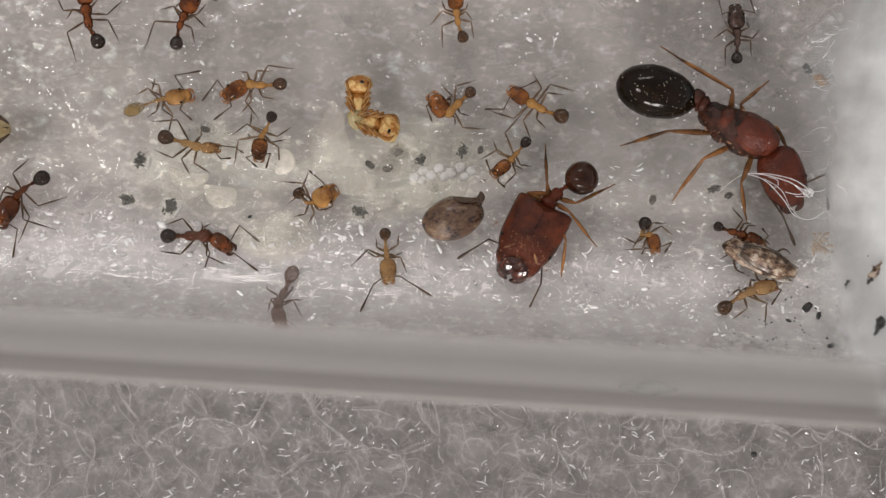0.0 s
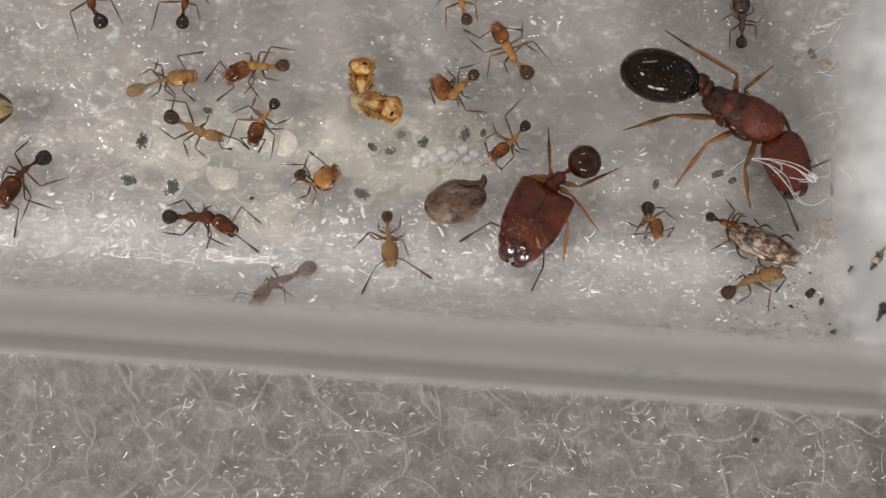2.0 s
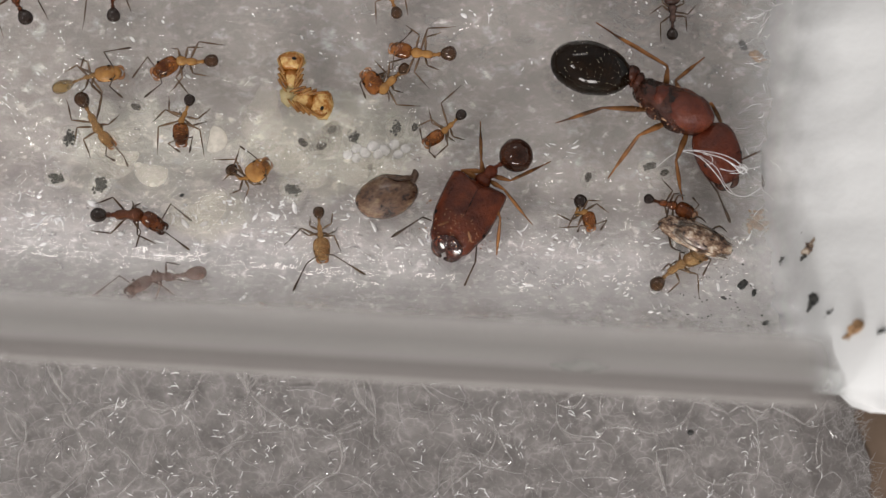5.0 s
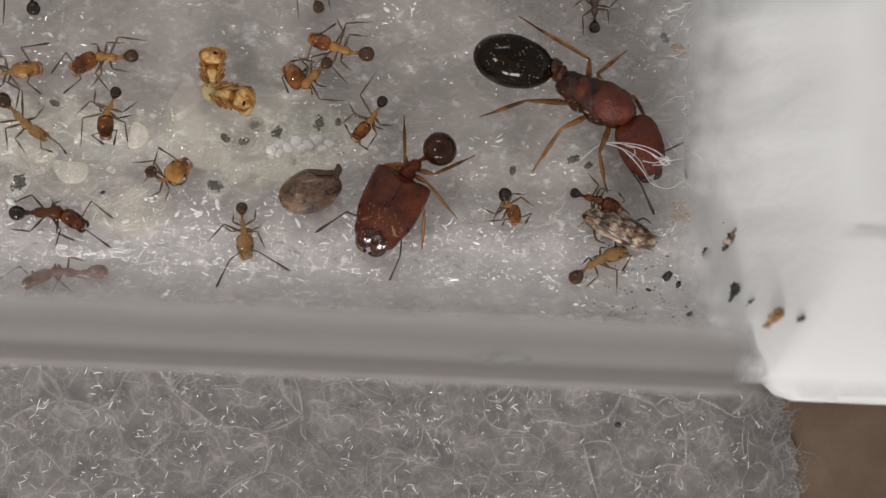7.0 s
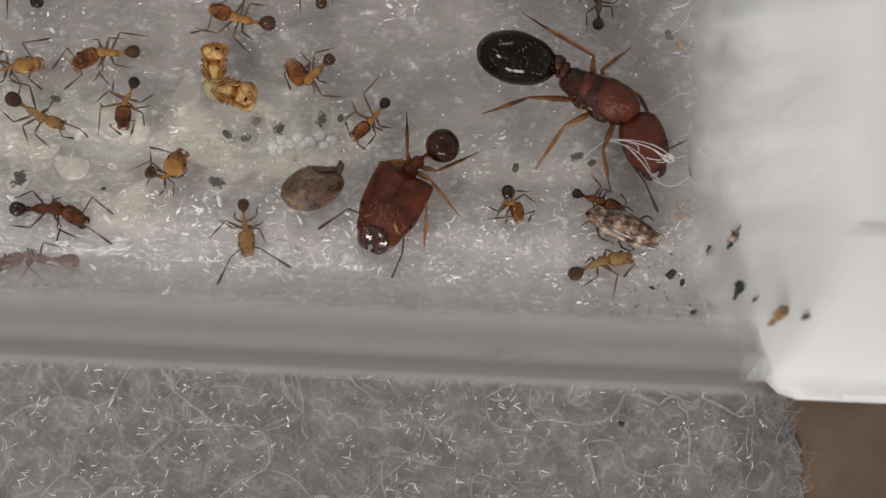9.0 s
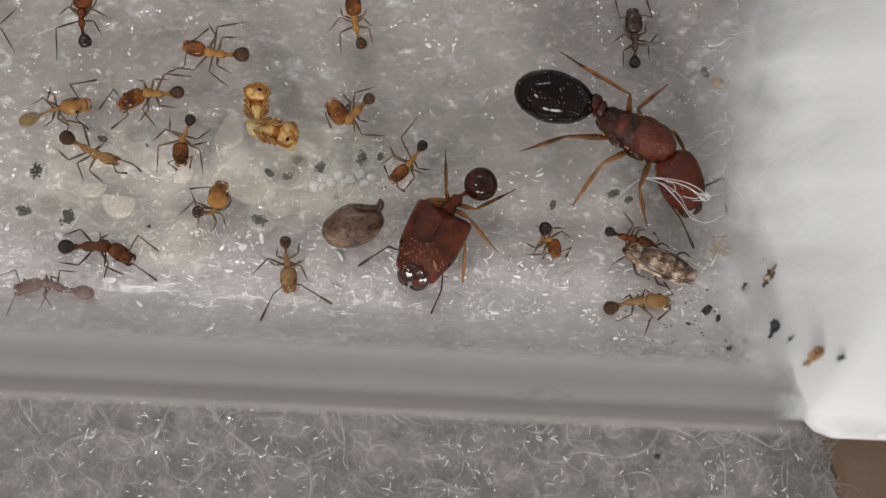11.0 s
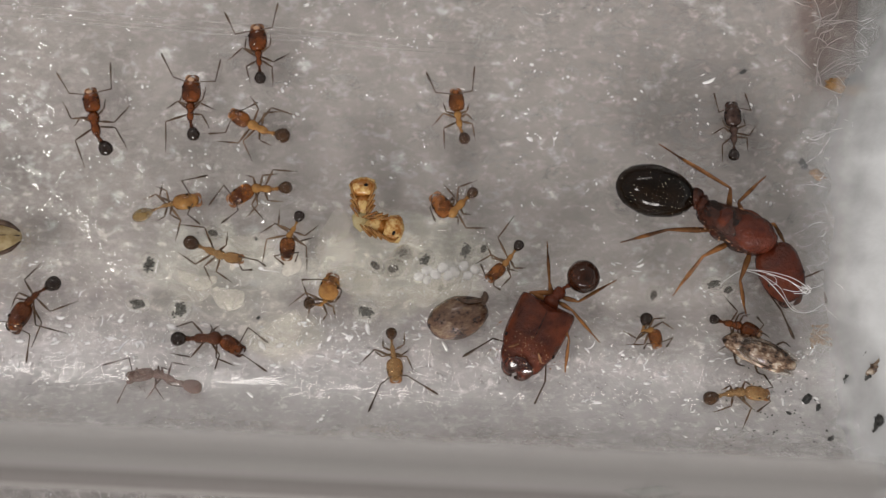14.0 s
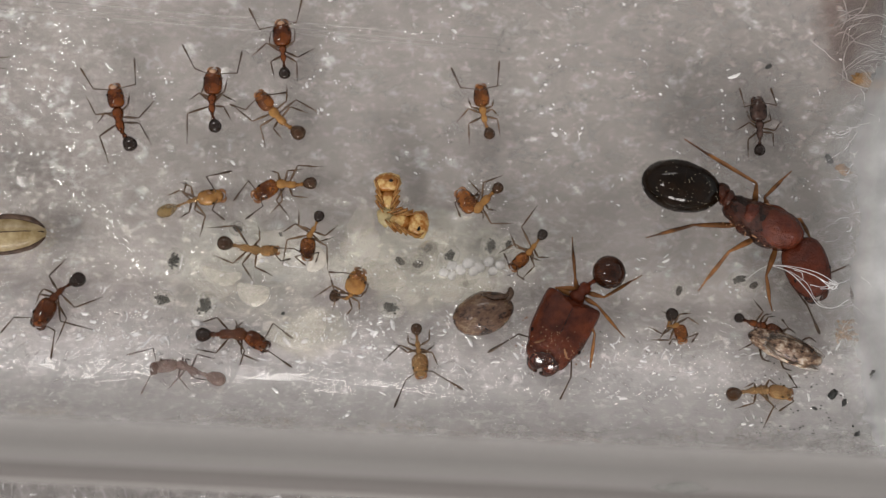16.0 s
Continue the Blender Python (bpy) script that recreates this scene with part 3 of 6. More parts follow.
def ant(kind, x, s, heading, lengths, yaws, feet, feelers, widths=(1.0, 1.0, 1.0), head_shape=HEAD_SHAPE, thorax_shape=THORAX_SHAPE,
        stalk=0.34, gaster_wide=0.312, legs=0.036, height=0.40, pear=0.35, name="worker_ant", label="", group="worker ants", flat_head=0.78, gaster_high=0.9,
        gaster_off=0.0):
    """An ant with its hips at (x, s) on the glass. lengths: head, thorax, gaster with its stalk; yaws: head and gaster against the thorax;
    feet: left three, right three, each (x, y) or (x, y, knee x, knee y); feelers: elbow and tip, left and right."""
    hl, tl, gl = lengths
    hy, gy = yaws
    ob = tagged(new(name), label or kind.words, "ant", group)
    ob.empty_display_size = 0.001
    ob.matrix_basis = seat(x, s, heading)
    z = height
    across = Vector((math.sin(radians(heading)), math.cos(radians(heading))))

    def ground(px, py):
        if s > YL + 1.5:
            return 0.012
        return 0.012 + sagitta(abs(px * across.x + py * across.y)) * (1.0 if s < YL - 0.5 else 0.4)

    # thorax
    bm = bmesh.new()
    rings = [((f - 0.5) * tl, 0, z + 0.05 * tl * math.sin(f * 3.1), w * tl * widths[1], h * tl * widths[1]) for f, w, h in thorax_shape]
    pts = []
    for a, b in zip(rings, rings[1:]):
        pts += [a, tuple((p + q) / 2 for p, q in zip(a, b))]
    loft(bm, pts + [rings[-1]], 12)
    part("thorax", bm, kind.thorax, ob)
    # head, with jaws and eyes
    m = Matrix.Translation((tl / 2 - 0.04 * hl, 0, z)) @ zrot(hy)
    cap = hl * 0.9
    slim = 1.0 if hl > 2 else 0.88
    bm = bmesh.new()
    loft(bm, [(f * cap, 0, -0.04 * hl * f, w * hl * widths[0] * slim, w * hl * flat_head * widths[0] * slim) for f, w in head_shape], 16, m)
    for v in bm.verts:                                     # a notch at the back of the head
        q = m.inverted() @ (v.co / MM)
        if q.x < 0.14 * cap and head_shape is MAJOR_HEAD:
            v.co += (m.to_3x3() @ Vector((0.10 * cap * (1 - min(abs(q.y) / (0.22 * hl), 1)), 0, 0))) * MM
    head = part("head", bm, kind.head, ob)
    big = hl > 2
    for side in (1, -1):
        bm = bmesh.new()
        sy = side * (0.7 if big else 1.0)
        jaw = [m @ Vector(p) for p in ((0.84 * cap, sy * 0.17 * hl, -0.08 * hl), (0.97 * cap, sy * 0.19 * hl, -0.1 * hl),
                                       (1.05 * cap, sy * 0.13 * hl, -0.11 * hl), (1.08 * cap, sy * 0.02 * hl, -0.11 * hl))]
        p, r = smooth_line(jaw, (0.07 * hl, 0.065 * hl, 0.045 * hl, 0.015 * hl), 2)
        tube(bm, p, r, 6)
        part("mandible", bm, MANDIBLE if hl > 2 or kind in (dusky, brown) else VEILED if kind is ghost else JAW_PALE, head, "curved jaw")
        bm = bmesh.new()
        wide = 0.385 * hl * widths[0] * slim
        e = 0.05 * hl if hl < 2 else 0.024 * hl
        egg_shape(bm, m @ Vector((0.6 * cap, side * wide * 0.82, 0.14 * hl)), (e * 1.25, e * 0.8, e), zrot(hy), level=1)
        part("eye", bm, VEILED if kind is ghost else EYE, head, "small black eye")
    if hl < 2:
        bm = bmesh.new()
        egg_shape(bm, m @ Vector((0.86 * cap, 0, 0.05 * hl)), (0.13 * hl, 0.15 * hl, 0.14 * hl), zrot(hy), 0.06, 2.0)
        part("clypeus", bm, FACE if kind is rust else kind.head, head, "front of the face")
    # feelers
    for side, (ex, ey, tx, ty) in zip((1, -1), feelers):
        base = m @ Vector((0.72 * cap, side * 0.28 * hl, -0.1 * hl) if big else (0.78 * cap, side * 0.13 * hl, 0.16 * hl))
        elbow, tip = Vector((ex, ey, z + 0.12)), Vector((tx, ty, max(ground(tx, ty) + 0.06, z * 0.45)))
        bm = bmesh.new()
        q = legs * (0.6 if big or name == "queen_ant" else 1.0)
        p, r = smooth_line([base, base.lerp(elbow, 0.5) + Vector((0, 0, 0.03)), base.lerp(elbow, 0.94), elbow, elbow.lerp(tip, 0.1), elbow.lerp(tip, 0.5), elbow.lerp(tip, 0.68), elbow.lerp(tip, 0.88), tip],
                           (0.6 * q, 0.62 * q, 0.8 * q, 0.55 * q, 0.6 * q, 0.68 * q, 1.15 * q, 1.25 * q, 0.5 * q), 3)
        tube(bm, p, r, 6)
        part("antenna", bm, VEILED if kind is ghost else LEG_DARK, head, "thin elbowed antenna")
    # stalk and gaster
    m = Matrix.Translation((-tl / 2 + 0.03 * tl, gaster_off, z)) @ zrot(180 + gy)
    bm = bmesh.new()
    k = stalk * gl
    loft(bm, [(0, 0, 0, 0.06 * tl, 0.06 * tl), (0.25 * k, 0, 0.02, 0.1 * tl, 0.13 * tl), (0.5 * k, 0, 0, 0.06 * tl, 0.06 * tl),
              (0.78 * k, 0, 0.01, 0.12 * tl, 0.13 * tl), (1.05 * k, 0, 0, 0.07 * tl, 0.07 * tl)], 10, m)
    part("petiole", bm, kind.thorax, ob)
    bm = bmesh.new()
    span = gl - 0.92 * k
    shape = []
    for i in range(13):
        u = (1 - math.cos(math.pi * i / 12)) / 2
        w = math.sqrt(max(0, 1 - (2 * u - 1) ** 2)) * (1 + pear * (u - 0.5))
        w = max(w, 0.03) * (1 - 0.022 * (i % 3 == 2))
        shape.append((0.92 * k + u * span, 0, 0, w * gaster_wide * gl * widths[2], w * gaster_wide * gl * widths[2] * gaster_high))
    loft(bm, shape, 18, m)
    shell = part("gaster", bm, kind.gaster, ob, "rounded shiny gaster")
    if kind.gaster in (GASTER, GASTER_TAN, PALE_GASTER):   # the dark gut shows through the skin
        bm = bmesh.new()
        w = gaster_wide * gl * widths[2] * (0.78 if kind.gaster is GASTER else 0.62)
        egg_shape(bm, m @ Vector((0.92 * k + span * 0.58, 0.1 * w, -0.1 * w)), (span * (0.38 if kind.gaster is GASTER else 0.3), w, w * 0.8), zrot(180 + gy), 0.25, 1.6, 2)
        part("gut", bm, CROP if kind.gaster is not PALE_GASTER else GUT_BROWN, shell, "dark gut inside")
    # legs
    hips = [(0.3 * tl, 0.12 * tl), (0.08 * tl, 0.13 * tl), (-0.14 * tl, 0.11 * tl)]
    for i, spot in enumerate(feet):
        side = 1 if i < 3 else -1
        hx, hyy = hips[i % 3]
        a = Vector((hx, side * hyy, z - 0.1 * tl))
        f = Vector((spot[0], spot[1], 0))
        f.z = ground(f.x, f.y)
        if len(spot) == 4:
            kz = z + 0.15
            knee = Vector((spot[2], spot[3], kz))
        else:
            run = f - a
            run.z = 0
            bend = Vector((-run.y, run.x, 0)) * side * (0.3 if i % 3 == 0 or (i % 3 == 1 and run.x > 0.1) else -0.3)
            knee = a + run * 0.42 + bend
            knee.z = z + 0.16
        ankle = knee.lerp(f, 0.72)
        ankle.z = f.z + (knee.z - f.z) * 0.16
        limb("leg", a, knee, ankle, f, legs * (1.0 if len(spot) == 2 else 0.9), kind.leg, ob)
    return ob


# ------------------------------------------------------------------ the table, the tissue and the tube
def make_table():
    bm = bmesh.new()
    bmesh.ops.create_cube(bm, size=1.0, matrix=Matrix.Translation((0, 0, -0.0125)) @ Matrix.Diagonal((0.9, 0.7, 0.02, 1)))
    bmesh.ops.bevel(bm, geom=list(bm.edges), offset=0.002, segments=2, affect="EDGES")
    tagged(part("table_top", bm, TABLE), "brown table top under the tissue and the tube", "table", kind="structure")


TISSUE_TOP = -1.12


def tissue_edge(y):
    return 20.3 + 0.5 * noise.noise((y * 0.35, 3.1, 0)) + 0.35 * noise.noise((y * 1.7, 8.1, 0)) + (0.9 if y < -11.5 else 0) * min(1, (-11.5 - y) / 1.2)


def make_tissue():
    bm = bmesh.new()
    nx, ny = 150, 110
    grid = []
    for j in range(ny + 1):
        y = -24 + 48 * j / ny
        row = []
        for i in range(nx + 1):
            xe = tissue_edge(y)
            x = -34 + (xe + 34) * i / nx
            z = TISSUE_TOP - 0.12 + 0.07 * noise.noise((x * 0.9, y * 0.9, 0)) + 0.03 * noise.noise((x * 2.2, y * 2.2, 5))
            if y < -9.6:
                z += 0.1 * (noise.noise((x * 0.5, y * 0.5, 9)) + 0.4) * min(1, (-9.6 - y) / 1.5)
            edge = min(1, (nx - i) / 8)
            row.append(bm.verts.new((x * MM, y * MM, (z * edge + -2.35 * (1 - edge)) * MM)))
        grid.append(row)
    for j in range(ny):
        for i in range(nx):
            bm.faces.new((grid[j][i], grid[j][i + 1], grid[j + 1][i + 1], grid[j + 1][i]))
    low = [[bm.verts.new((v.co.x, v.co.y, -2.45 * MM)) for v in row] for row in (grid[0], grid[-1])]
    for row, base in zip((grid[0], grid[-1]), low):
        for i in range(nx):
            bm.faces.new((row[i], row[i + 1], base[i + 1], base[i]))
    sheet = tagged(part("tissue", bm, TISSUE), "greyish white fibrous tissue sheet with a ragged edge", "tissue")
    return sheet


def many_tubes(name, lines, mat, n=4, parent=None, label=""):
    """Many thin bent threads as one mesh. lines: (points, radius) in millimetres."""
    verts, faces = [], []
    for pts, r in lines:
        base = len(verts)
        count = len(pts)
        for i, p in enumerate(pts):
            d = pts[min(i + 1, count - 1)] - pts[max(i - 1, 0)]
            d = d / (np.linalg.norm(d) + 1e-9)
            a = np.cross(d, (0.1, 0.2, 1.0))
            a = a / (np.linalg.norm(a) + 1e-9)
            b = np.cross(d, a)
            slim = math.sin(math.pi * (i + 0.4) / (count - 0.2)) ** 0.6
            for k in range(n):
                w = 2 * math.pi * k / n
                verts.append(tuple((p + r * slim * (a * math.cos(w) + b * math.sin(w))) * MM))
        for i in range(count - 1):
            for k in range(n):
                faces.append((base + i * n + k, base + i * n + (k + 1) % n, base + (i + 1) * n + (k + 1) % n, base + (i + 1) * n + k))
    me = bpy.data.meshes.new(name)
    me.from_pydata(verts, [], faces)
    return mesh_part(name, me, mat, parent, label)


def wander(rng, x, y, z, length, bend, steps=11, heading=None, rise=0.0):
    """A wandering thread in the plane."""
    a = rng.uniform(0, 6.283) if heading is None else heading
    turn = rng.normal(0, bend)
    out = []
    for i in range(steps):
        out.append(np.array((x, y, z + rise * math.sin(3.14 * i / (steps - 1)))))
        x += math.cos(a) * length / steps
        y += math.sin(a) * length / steps
        a += turn / steps + rng.normal(0, bend * 0.25)
    return out


def make_tissue_fibres(sheet):
    rng = np.random.default_rng(11)
    lines = []
    for _ in range(150):
        y = rng.uniform(-16.5, -10.3)
        x = rng.uniform(-24, tissue_edge(y) - 0.3)
        z = TISSUE_TOP - 0.12 + rng.uniform(0, 0.16) * min(1, max(0.1, (-9.7 - y)))
        lines.append((wander(rng, x, y, z, rng.uniform(1.0, 3.4), 1.0, rise=rng.uniform(0, 0.2) * (1 if y < -10.2 else 0.2)), min(rng.lognormal(-4.6, 0.4), 0.02)))
    for _ in range(200):                                   # the frayed edge
        y = rng.uniform(-16.5, -9.0)
        lines.append((wander(rng, tissue_edge(y) - rng.uniform(0.2, 1.2), y, TISSUE_TOP - 0.3 - rng.uniform(0, 0.5), rng.uniform(0.5, 1.3), 1.4,
                             heading=rng.normal(0, 0.9)), rng.uniform(0.005, 0.013)))
    knots = []                                             # a wide loose net of wet strands
    for i in range(26):
        for j in range(5):
            knots.append(np.array((-24 + 1.75 * i + (0.8 if j % 2 else 0) + rng.normal(0, 0.6), -16.6 + 1.5 * j + rng.normal(0, 0.55))))
    strands, done = [], set()
    for i, p in enumerate(knots):
        near = sorted(range(len(knots)), key=lambda k: np.linalg.norm(knots[k] - p))[1:4]
        for k in near:
            if (min(i, k), max(i, k)) in done or rng.random() < 0.3:
                continue
            done.add((min(i, k), max(i, k)))
            q = knots[k]
            if max(p[0], q[0]) > 20.0:
                continue
            side = np.array((-(q - p)[1], (q - p)[0])) * rng.normal(0, 0.2)
            for copy in range(rng.integers(1, 4)):
                off = side + rng.normal(0, 0.07, 2)
                pts = []
                for c in range(9):
                    u = c / 8
                    xy = p * (1 - u) + q * u + off * math.sin(math.pi * u) + rng.normal(0, 0.015, 2)
                    pts.append(np.array((xy[0], xy[1], TISSUE_TOP + 0.1 + 0.12 * math.sin(math.pi * u))))
                strands.append((pts, rng.uniform(0.02, 0.05)))
    for _ in range(520):                                   # short fine strands between
        y = rng.uniform(-16.5, -10.1)
        x = rng.uniform(-24, tissue_edge(y) - 0.4)
        strands.append((wander(rng, x, y, TISSUE_TOP + rng.uniform(0.02, 0.14), rng.uniform(0.4, 1.1), 0.7, 7), rng.uniform(0.01, 0.026)))
    tagged(many_tubes("strand_net", strands, STRAND, 5, sheet), "loose net of wet translucent strands", kind="stuff")
    tagged(many_tubes("fibre", lines, FIBRE, 4, sheet), "matted white shiny fibres", kind="stuff")


def tube_outline(r, n=14):
    """The tube's cross-section: a flat oval, anticlockwise in (y, z)."""
    pts = []
    for k in range(n + 1):
        a = math.pi / 2 + math.pi * k / n
        pts.append((YL + r * math.cos(a), ZC + r * math.sin(a)))
    pts += [(YL + 0.25, ZC - r), (YU - 0.25, ZC - r)]
    for k in range(n + 1):
        a = -math.pi / 2 + math.pi * k / n
        pts.append((YU + r * math.cos(a), ZC + r * math.sin(a)))
    pts += [(YU - 0.25, ZC + r), (YL + 0.25, ZC + r)]
    return pts


def trough_outline(n=24):
    """The glass trough's cross-section in (y, z): inside from the far rim down, along the floor and up, then round the outside."""
    pts = [(YU + RI * math.cos(-math.pi / 2 * k / n), ZC + RI * math.sin(-math.pi / 2 * k / n)) for k in range(n + 1)]
    pts += [(YU - 0.25, ZC - RI), (YL + 0.25, ZC - RI)]
    pts += [(YL - RI * math.sin(math.pi / 2 * k / n), ZC - RI * math.cos(math.pi / 2 * k / n)) for k in range(n + 1)]
    mid = (RI + RO) / 2
    half = (RO - RI) / 2
    pts += [(YL - mid + half * math.cos(math.pi * k / 10), ZC + 0.15 + half * math.sin(math.pi * k / 10)) for k in range(11)]
    pts += [(YL - RO * math.cos(math.pi / 2 * k / n), ZC - RO * math.sin(math.pi / 2 * k / n)) for k in range(n + 1)]
    pts += [(YL + 0.25, ZC - RO), (YU - 0.25, ZC - RO)]
    pts += [(YU + RO * math.sin(math.pi / 2 * k / n), ZC - RO * math.cos(math.pi / 2 * k / n)) for k in range(n + 1)]
    pts += [(YU + mid + half * math.cos(math.pi * k / 10), ZC + 0.15 + half * math.sin(math.pi * k / 10)) for k in range(11)]
    return pts


def make_trough():
    bm = bmesh.new()
    a, b = [[bm.verts.new((x * MM, y * MM, z * MM)) for y, z in trough_outline()] for x in (-70.0, 18.4)]
    n = len(a)
    for k in range(n):
        j = (k + 1) % n
        bm.faces.new((a[k], a[j], b[j], b[k]))
    ends = [bm.faces.new(a), bm.faces.new(list(reversed(b)))]
    bmesh.ops.triangulate(bm, faces=ends)
    ob = tagged(part("glass_trough", bm, GLASS), "clear glass nest trough lying on white tissue", "glass nest")
    ob.data.set_sharp_from_angle(angle=radians(25))
    ob.visible_shadow = False
    bm = bmesh.new()
    nx = 90
    # added strip over the rim, its tones standing in for refraction there
    rows = []
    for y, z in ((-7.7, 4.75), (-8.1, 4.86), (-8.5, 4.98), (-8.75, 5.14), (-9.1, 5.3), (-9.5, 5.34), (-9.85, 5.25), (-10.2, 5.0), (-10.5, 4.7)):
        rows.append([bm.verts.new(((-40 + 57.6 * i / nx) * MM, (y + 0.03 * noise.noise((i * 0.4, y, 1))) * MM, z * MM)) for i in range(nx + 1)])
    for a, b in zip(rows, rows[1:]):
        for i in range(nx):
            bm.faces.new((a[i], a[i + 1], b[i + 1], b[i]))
    part("rim_band", bm, RIM_BAND, ob, "added soft grey strip painting the dark band of the glass rim")
    bm = bmesh.new()
    egg_shape(bm, (8.0, -9.35, 5.36), (0.8, 0.2, 0.03), None, 0.7, 1.6, 3)
    part("smear", bm, SMEAR, ob, "pale greenish smear on the strip")
    return ob


def front(y):
    """Where the cotton's face stands along the tube."""
    return 14.9 + max(0, -y - 1.0) * 0.24 + max(0, y - 3.5) * 0.3 + 0.1 * math.sin(y * 0.9)


def ease(u):
    u = max(0.0, min(1.0, u))
    return u * u * (3 - 2 * u)


def glass_low(y):
    return 0.05 if y > YL else RI - math.sqrt(max(RI * RI - (YL - y) ** 2, 0)) + 0.05


def swell(z):
    """The plug's rounded shoulder."""
    return 4.0 * (1 - math.sqrt(max(0.0, 1 - (min(z, 6.88) / 6.95) ** 2)))


def depth(y):
    return 2.1 - 2.9 * ease((-1.0 - y) / 8.5)


def bulge(x, y):
    """How far the plug swells out past the mouth of the trough."""
    return 0.64 * ease((x - 17.2) / 1.2) * ease((YL - y) / 4.5)


def edge_z(y, u):
    top = 6.6 if y > YL else ZC + 0.42 * math.sqrt(max(5.4 ** 2 - (YL - y) ** 2, 0))
    return min(glass_low(y), top - 0.05) * (1 - u) + top * u


def edge_x(y, u):
    """How far in the loose edge has got at a share u of its height."""
    return front(y) + depth(y) + swell(edge_z(y, u)) - (depth(y) + 1.0) * (1 - u) ** 2


def on_edge(x, y):
    """The height of the loose cotton edge over a spot."""
    u = 0.0
    while u < 1 and edge_x(y, u) < x:
        u += 0.01
    return edge_z(y, u) - 0.2


def make_cotton():
    bm = bmesh.new()
    o = [(y, z if z < ZC else ZC + (z - ZC) * 0.36) for y, z in tube_outline(RO - 0.06, 20)]
    cy, cz = (YL + YU) / 2, ZC
    nx = 26
    layers = []
    inner = 9

    def face(y, z):
        return front(y) + depth(y) + 1.3 + swell(z) + 0.15 * noise.noise((y * 0.5, z * 0.5, 2))

    # the face, drawn from its middle out to the rim, then the long side
    for j in range(inner):
        f = (j + 1) / inner
        ring = []
        for y, z in o:
            yy, zz = cy + (y - cy) * f, cz + (z - cz) * f
            ring.append(bm.verts.new((face(yy, zz) * MM, yy * MM, zz * MM)))
        layers.append(ring)
    for i in range(1, nx):
        u = i / (nx - 1)
        ring = []
        for y, z in o:
            x = face(y, z) + (46 - front(y)) * u ** 1.6
            push = bulge(x, y)
            ring.append(bm.verts.new((x * MM, (y - push) * MM, (z - (0.1 if z > ZC else 0) * noise.noise((x * 0.3, y * 0.3, 4))) * MM)))
        layers.append(ring)
    n = len(o)
    for a, b in zip(layers, layers[1:]):
        for k in range(n):
            bm.faces.new((a[k], a[(k + 1) % n], b[(k + 1) % n], b[k]))
    bm.faces.new(layers[0])
    bm.faces.new(layers[-1])
    plug = tagged(part("cotton_plug", bm, COTTON), "white damp cotton wool plug closing the nest", "cotton plug")
    # the loose edge, thinning out over the glass
    bm = bmesh.new()
    uv = bm.loops.layers.uv.new("thickness")
    rows = []
    ny, nu = 90, 16
    for j in range(ny + 1):
        y = -9.7 + 22.5 * j / ny
        row = []
        for i in range(nu + 1):
            u = i / nu
            z = edge_z(y, u)
            x = edge_x(y, u) + (1 - u) * (0.14 * noise.noise((y * 0.8, 1.7, u)) + 0.1 * noise.noise((y * 3.1, 6, u * 2)))
            lump = 0.06 * noise.noise((x * 0.8, y * 0.8, u * 3)) * math.sin(math.pi * u)
            row.append((bm.verts.new(((x - lump) * MM, (y - bulge(x, y)) * MM, (z + lump) * MM)), u))
        for i in range(1, 15):                             # on over the top of the plug
            x2 = x + (46 - x) * (i / 14) ** 1.5
            row.append((bm.verts.new((x2 * MM, (y - bulge(x2, y)) * MM, (z + (0.12 * noise.noise((x2 * 0.5, y * 0.4, 4)) + 0.03 * noise.noise((x2 * 1.6, y * 1.3, 7))) * min(1, i / 4)) * MM)), 1.0))
        rows.append(row)
    for a, b in zip(rows, rows[1:]):
        for i in range(nu + 14):
            corners = (a[i], a[i + 1], b[i + 1], b[i])
            quad = bm.faces.new([c[0] for c in corners])
            for loop, (v, u) in zip(quad.loops, corners):
                loop[uv].uv = (u * (0.35 + 0.65 * ease((v.co.y / MM + 10.2) / 1.6)), 0.5)
    part("loose_edge", bm, COTTON_EDGE, plug, "thin loose edge of the cotton")
    rng = np.random.default_rng(5)
    lines = []
    for _ in range(430):
        y = rng.uniform(-9.0, 12)
        x = front(y) + rng.uniform(-0.3, 1.6)
        z = glass_low(y) + 0.1 + abs(rng.normal(0, 0.8))
        lines.append((wander(rng, x, y, min(z, 6.0), rng.uniform(0.2, 0.9), 0.8, 9, heading=rng.normal(3.1, 1.4), rise=rng.normal(0, 0.1)), rng.lognormal(-5.1, 0.4)))
    many_tubes("fuzz", lines, COTTON_FIBRE, 4, plug, "loose white cotton fibres")
    return plug


def bend_point(s, lift=0.02):
    if s >= YL:
        return s, lift
    a = (YL - s) / RI
    return YL - (RI - lift) * math.sin(a), RI - (RI - lift) * math.cos(a)


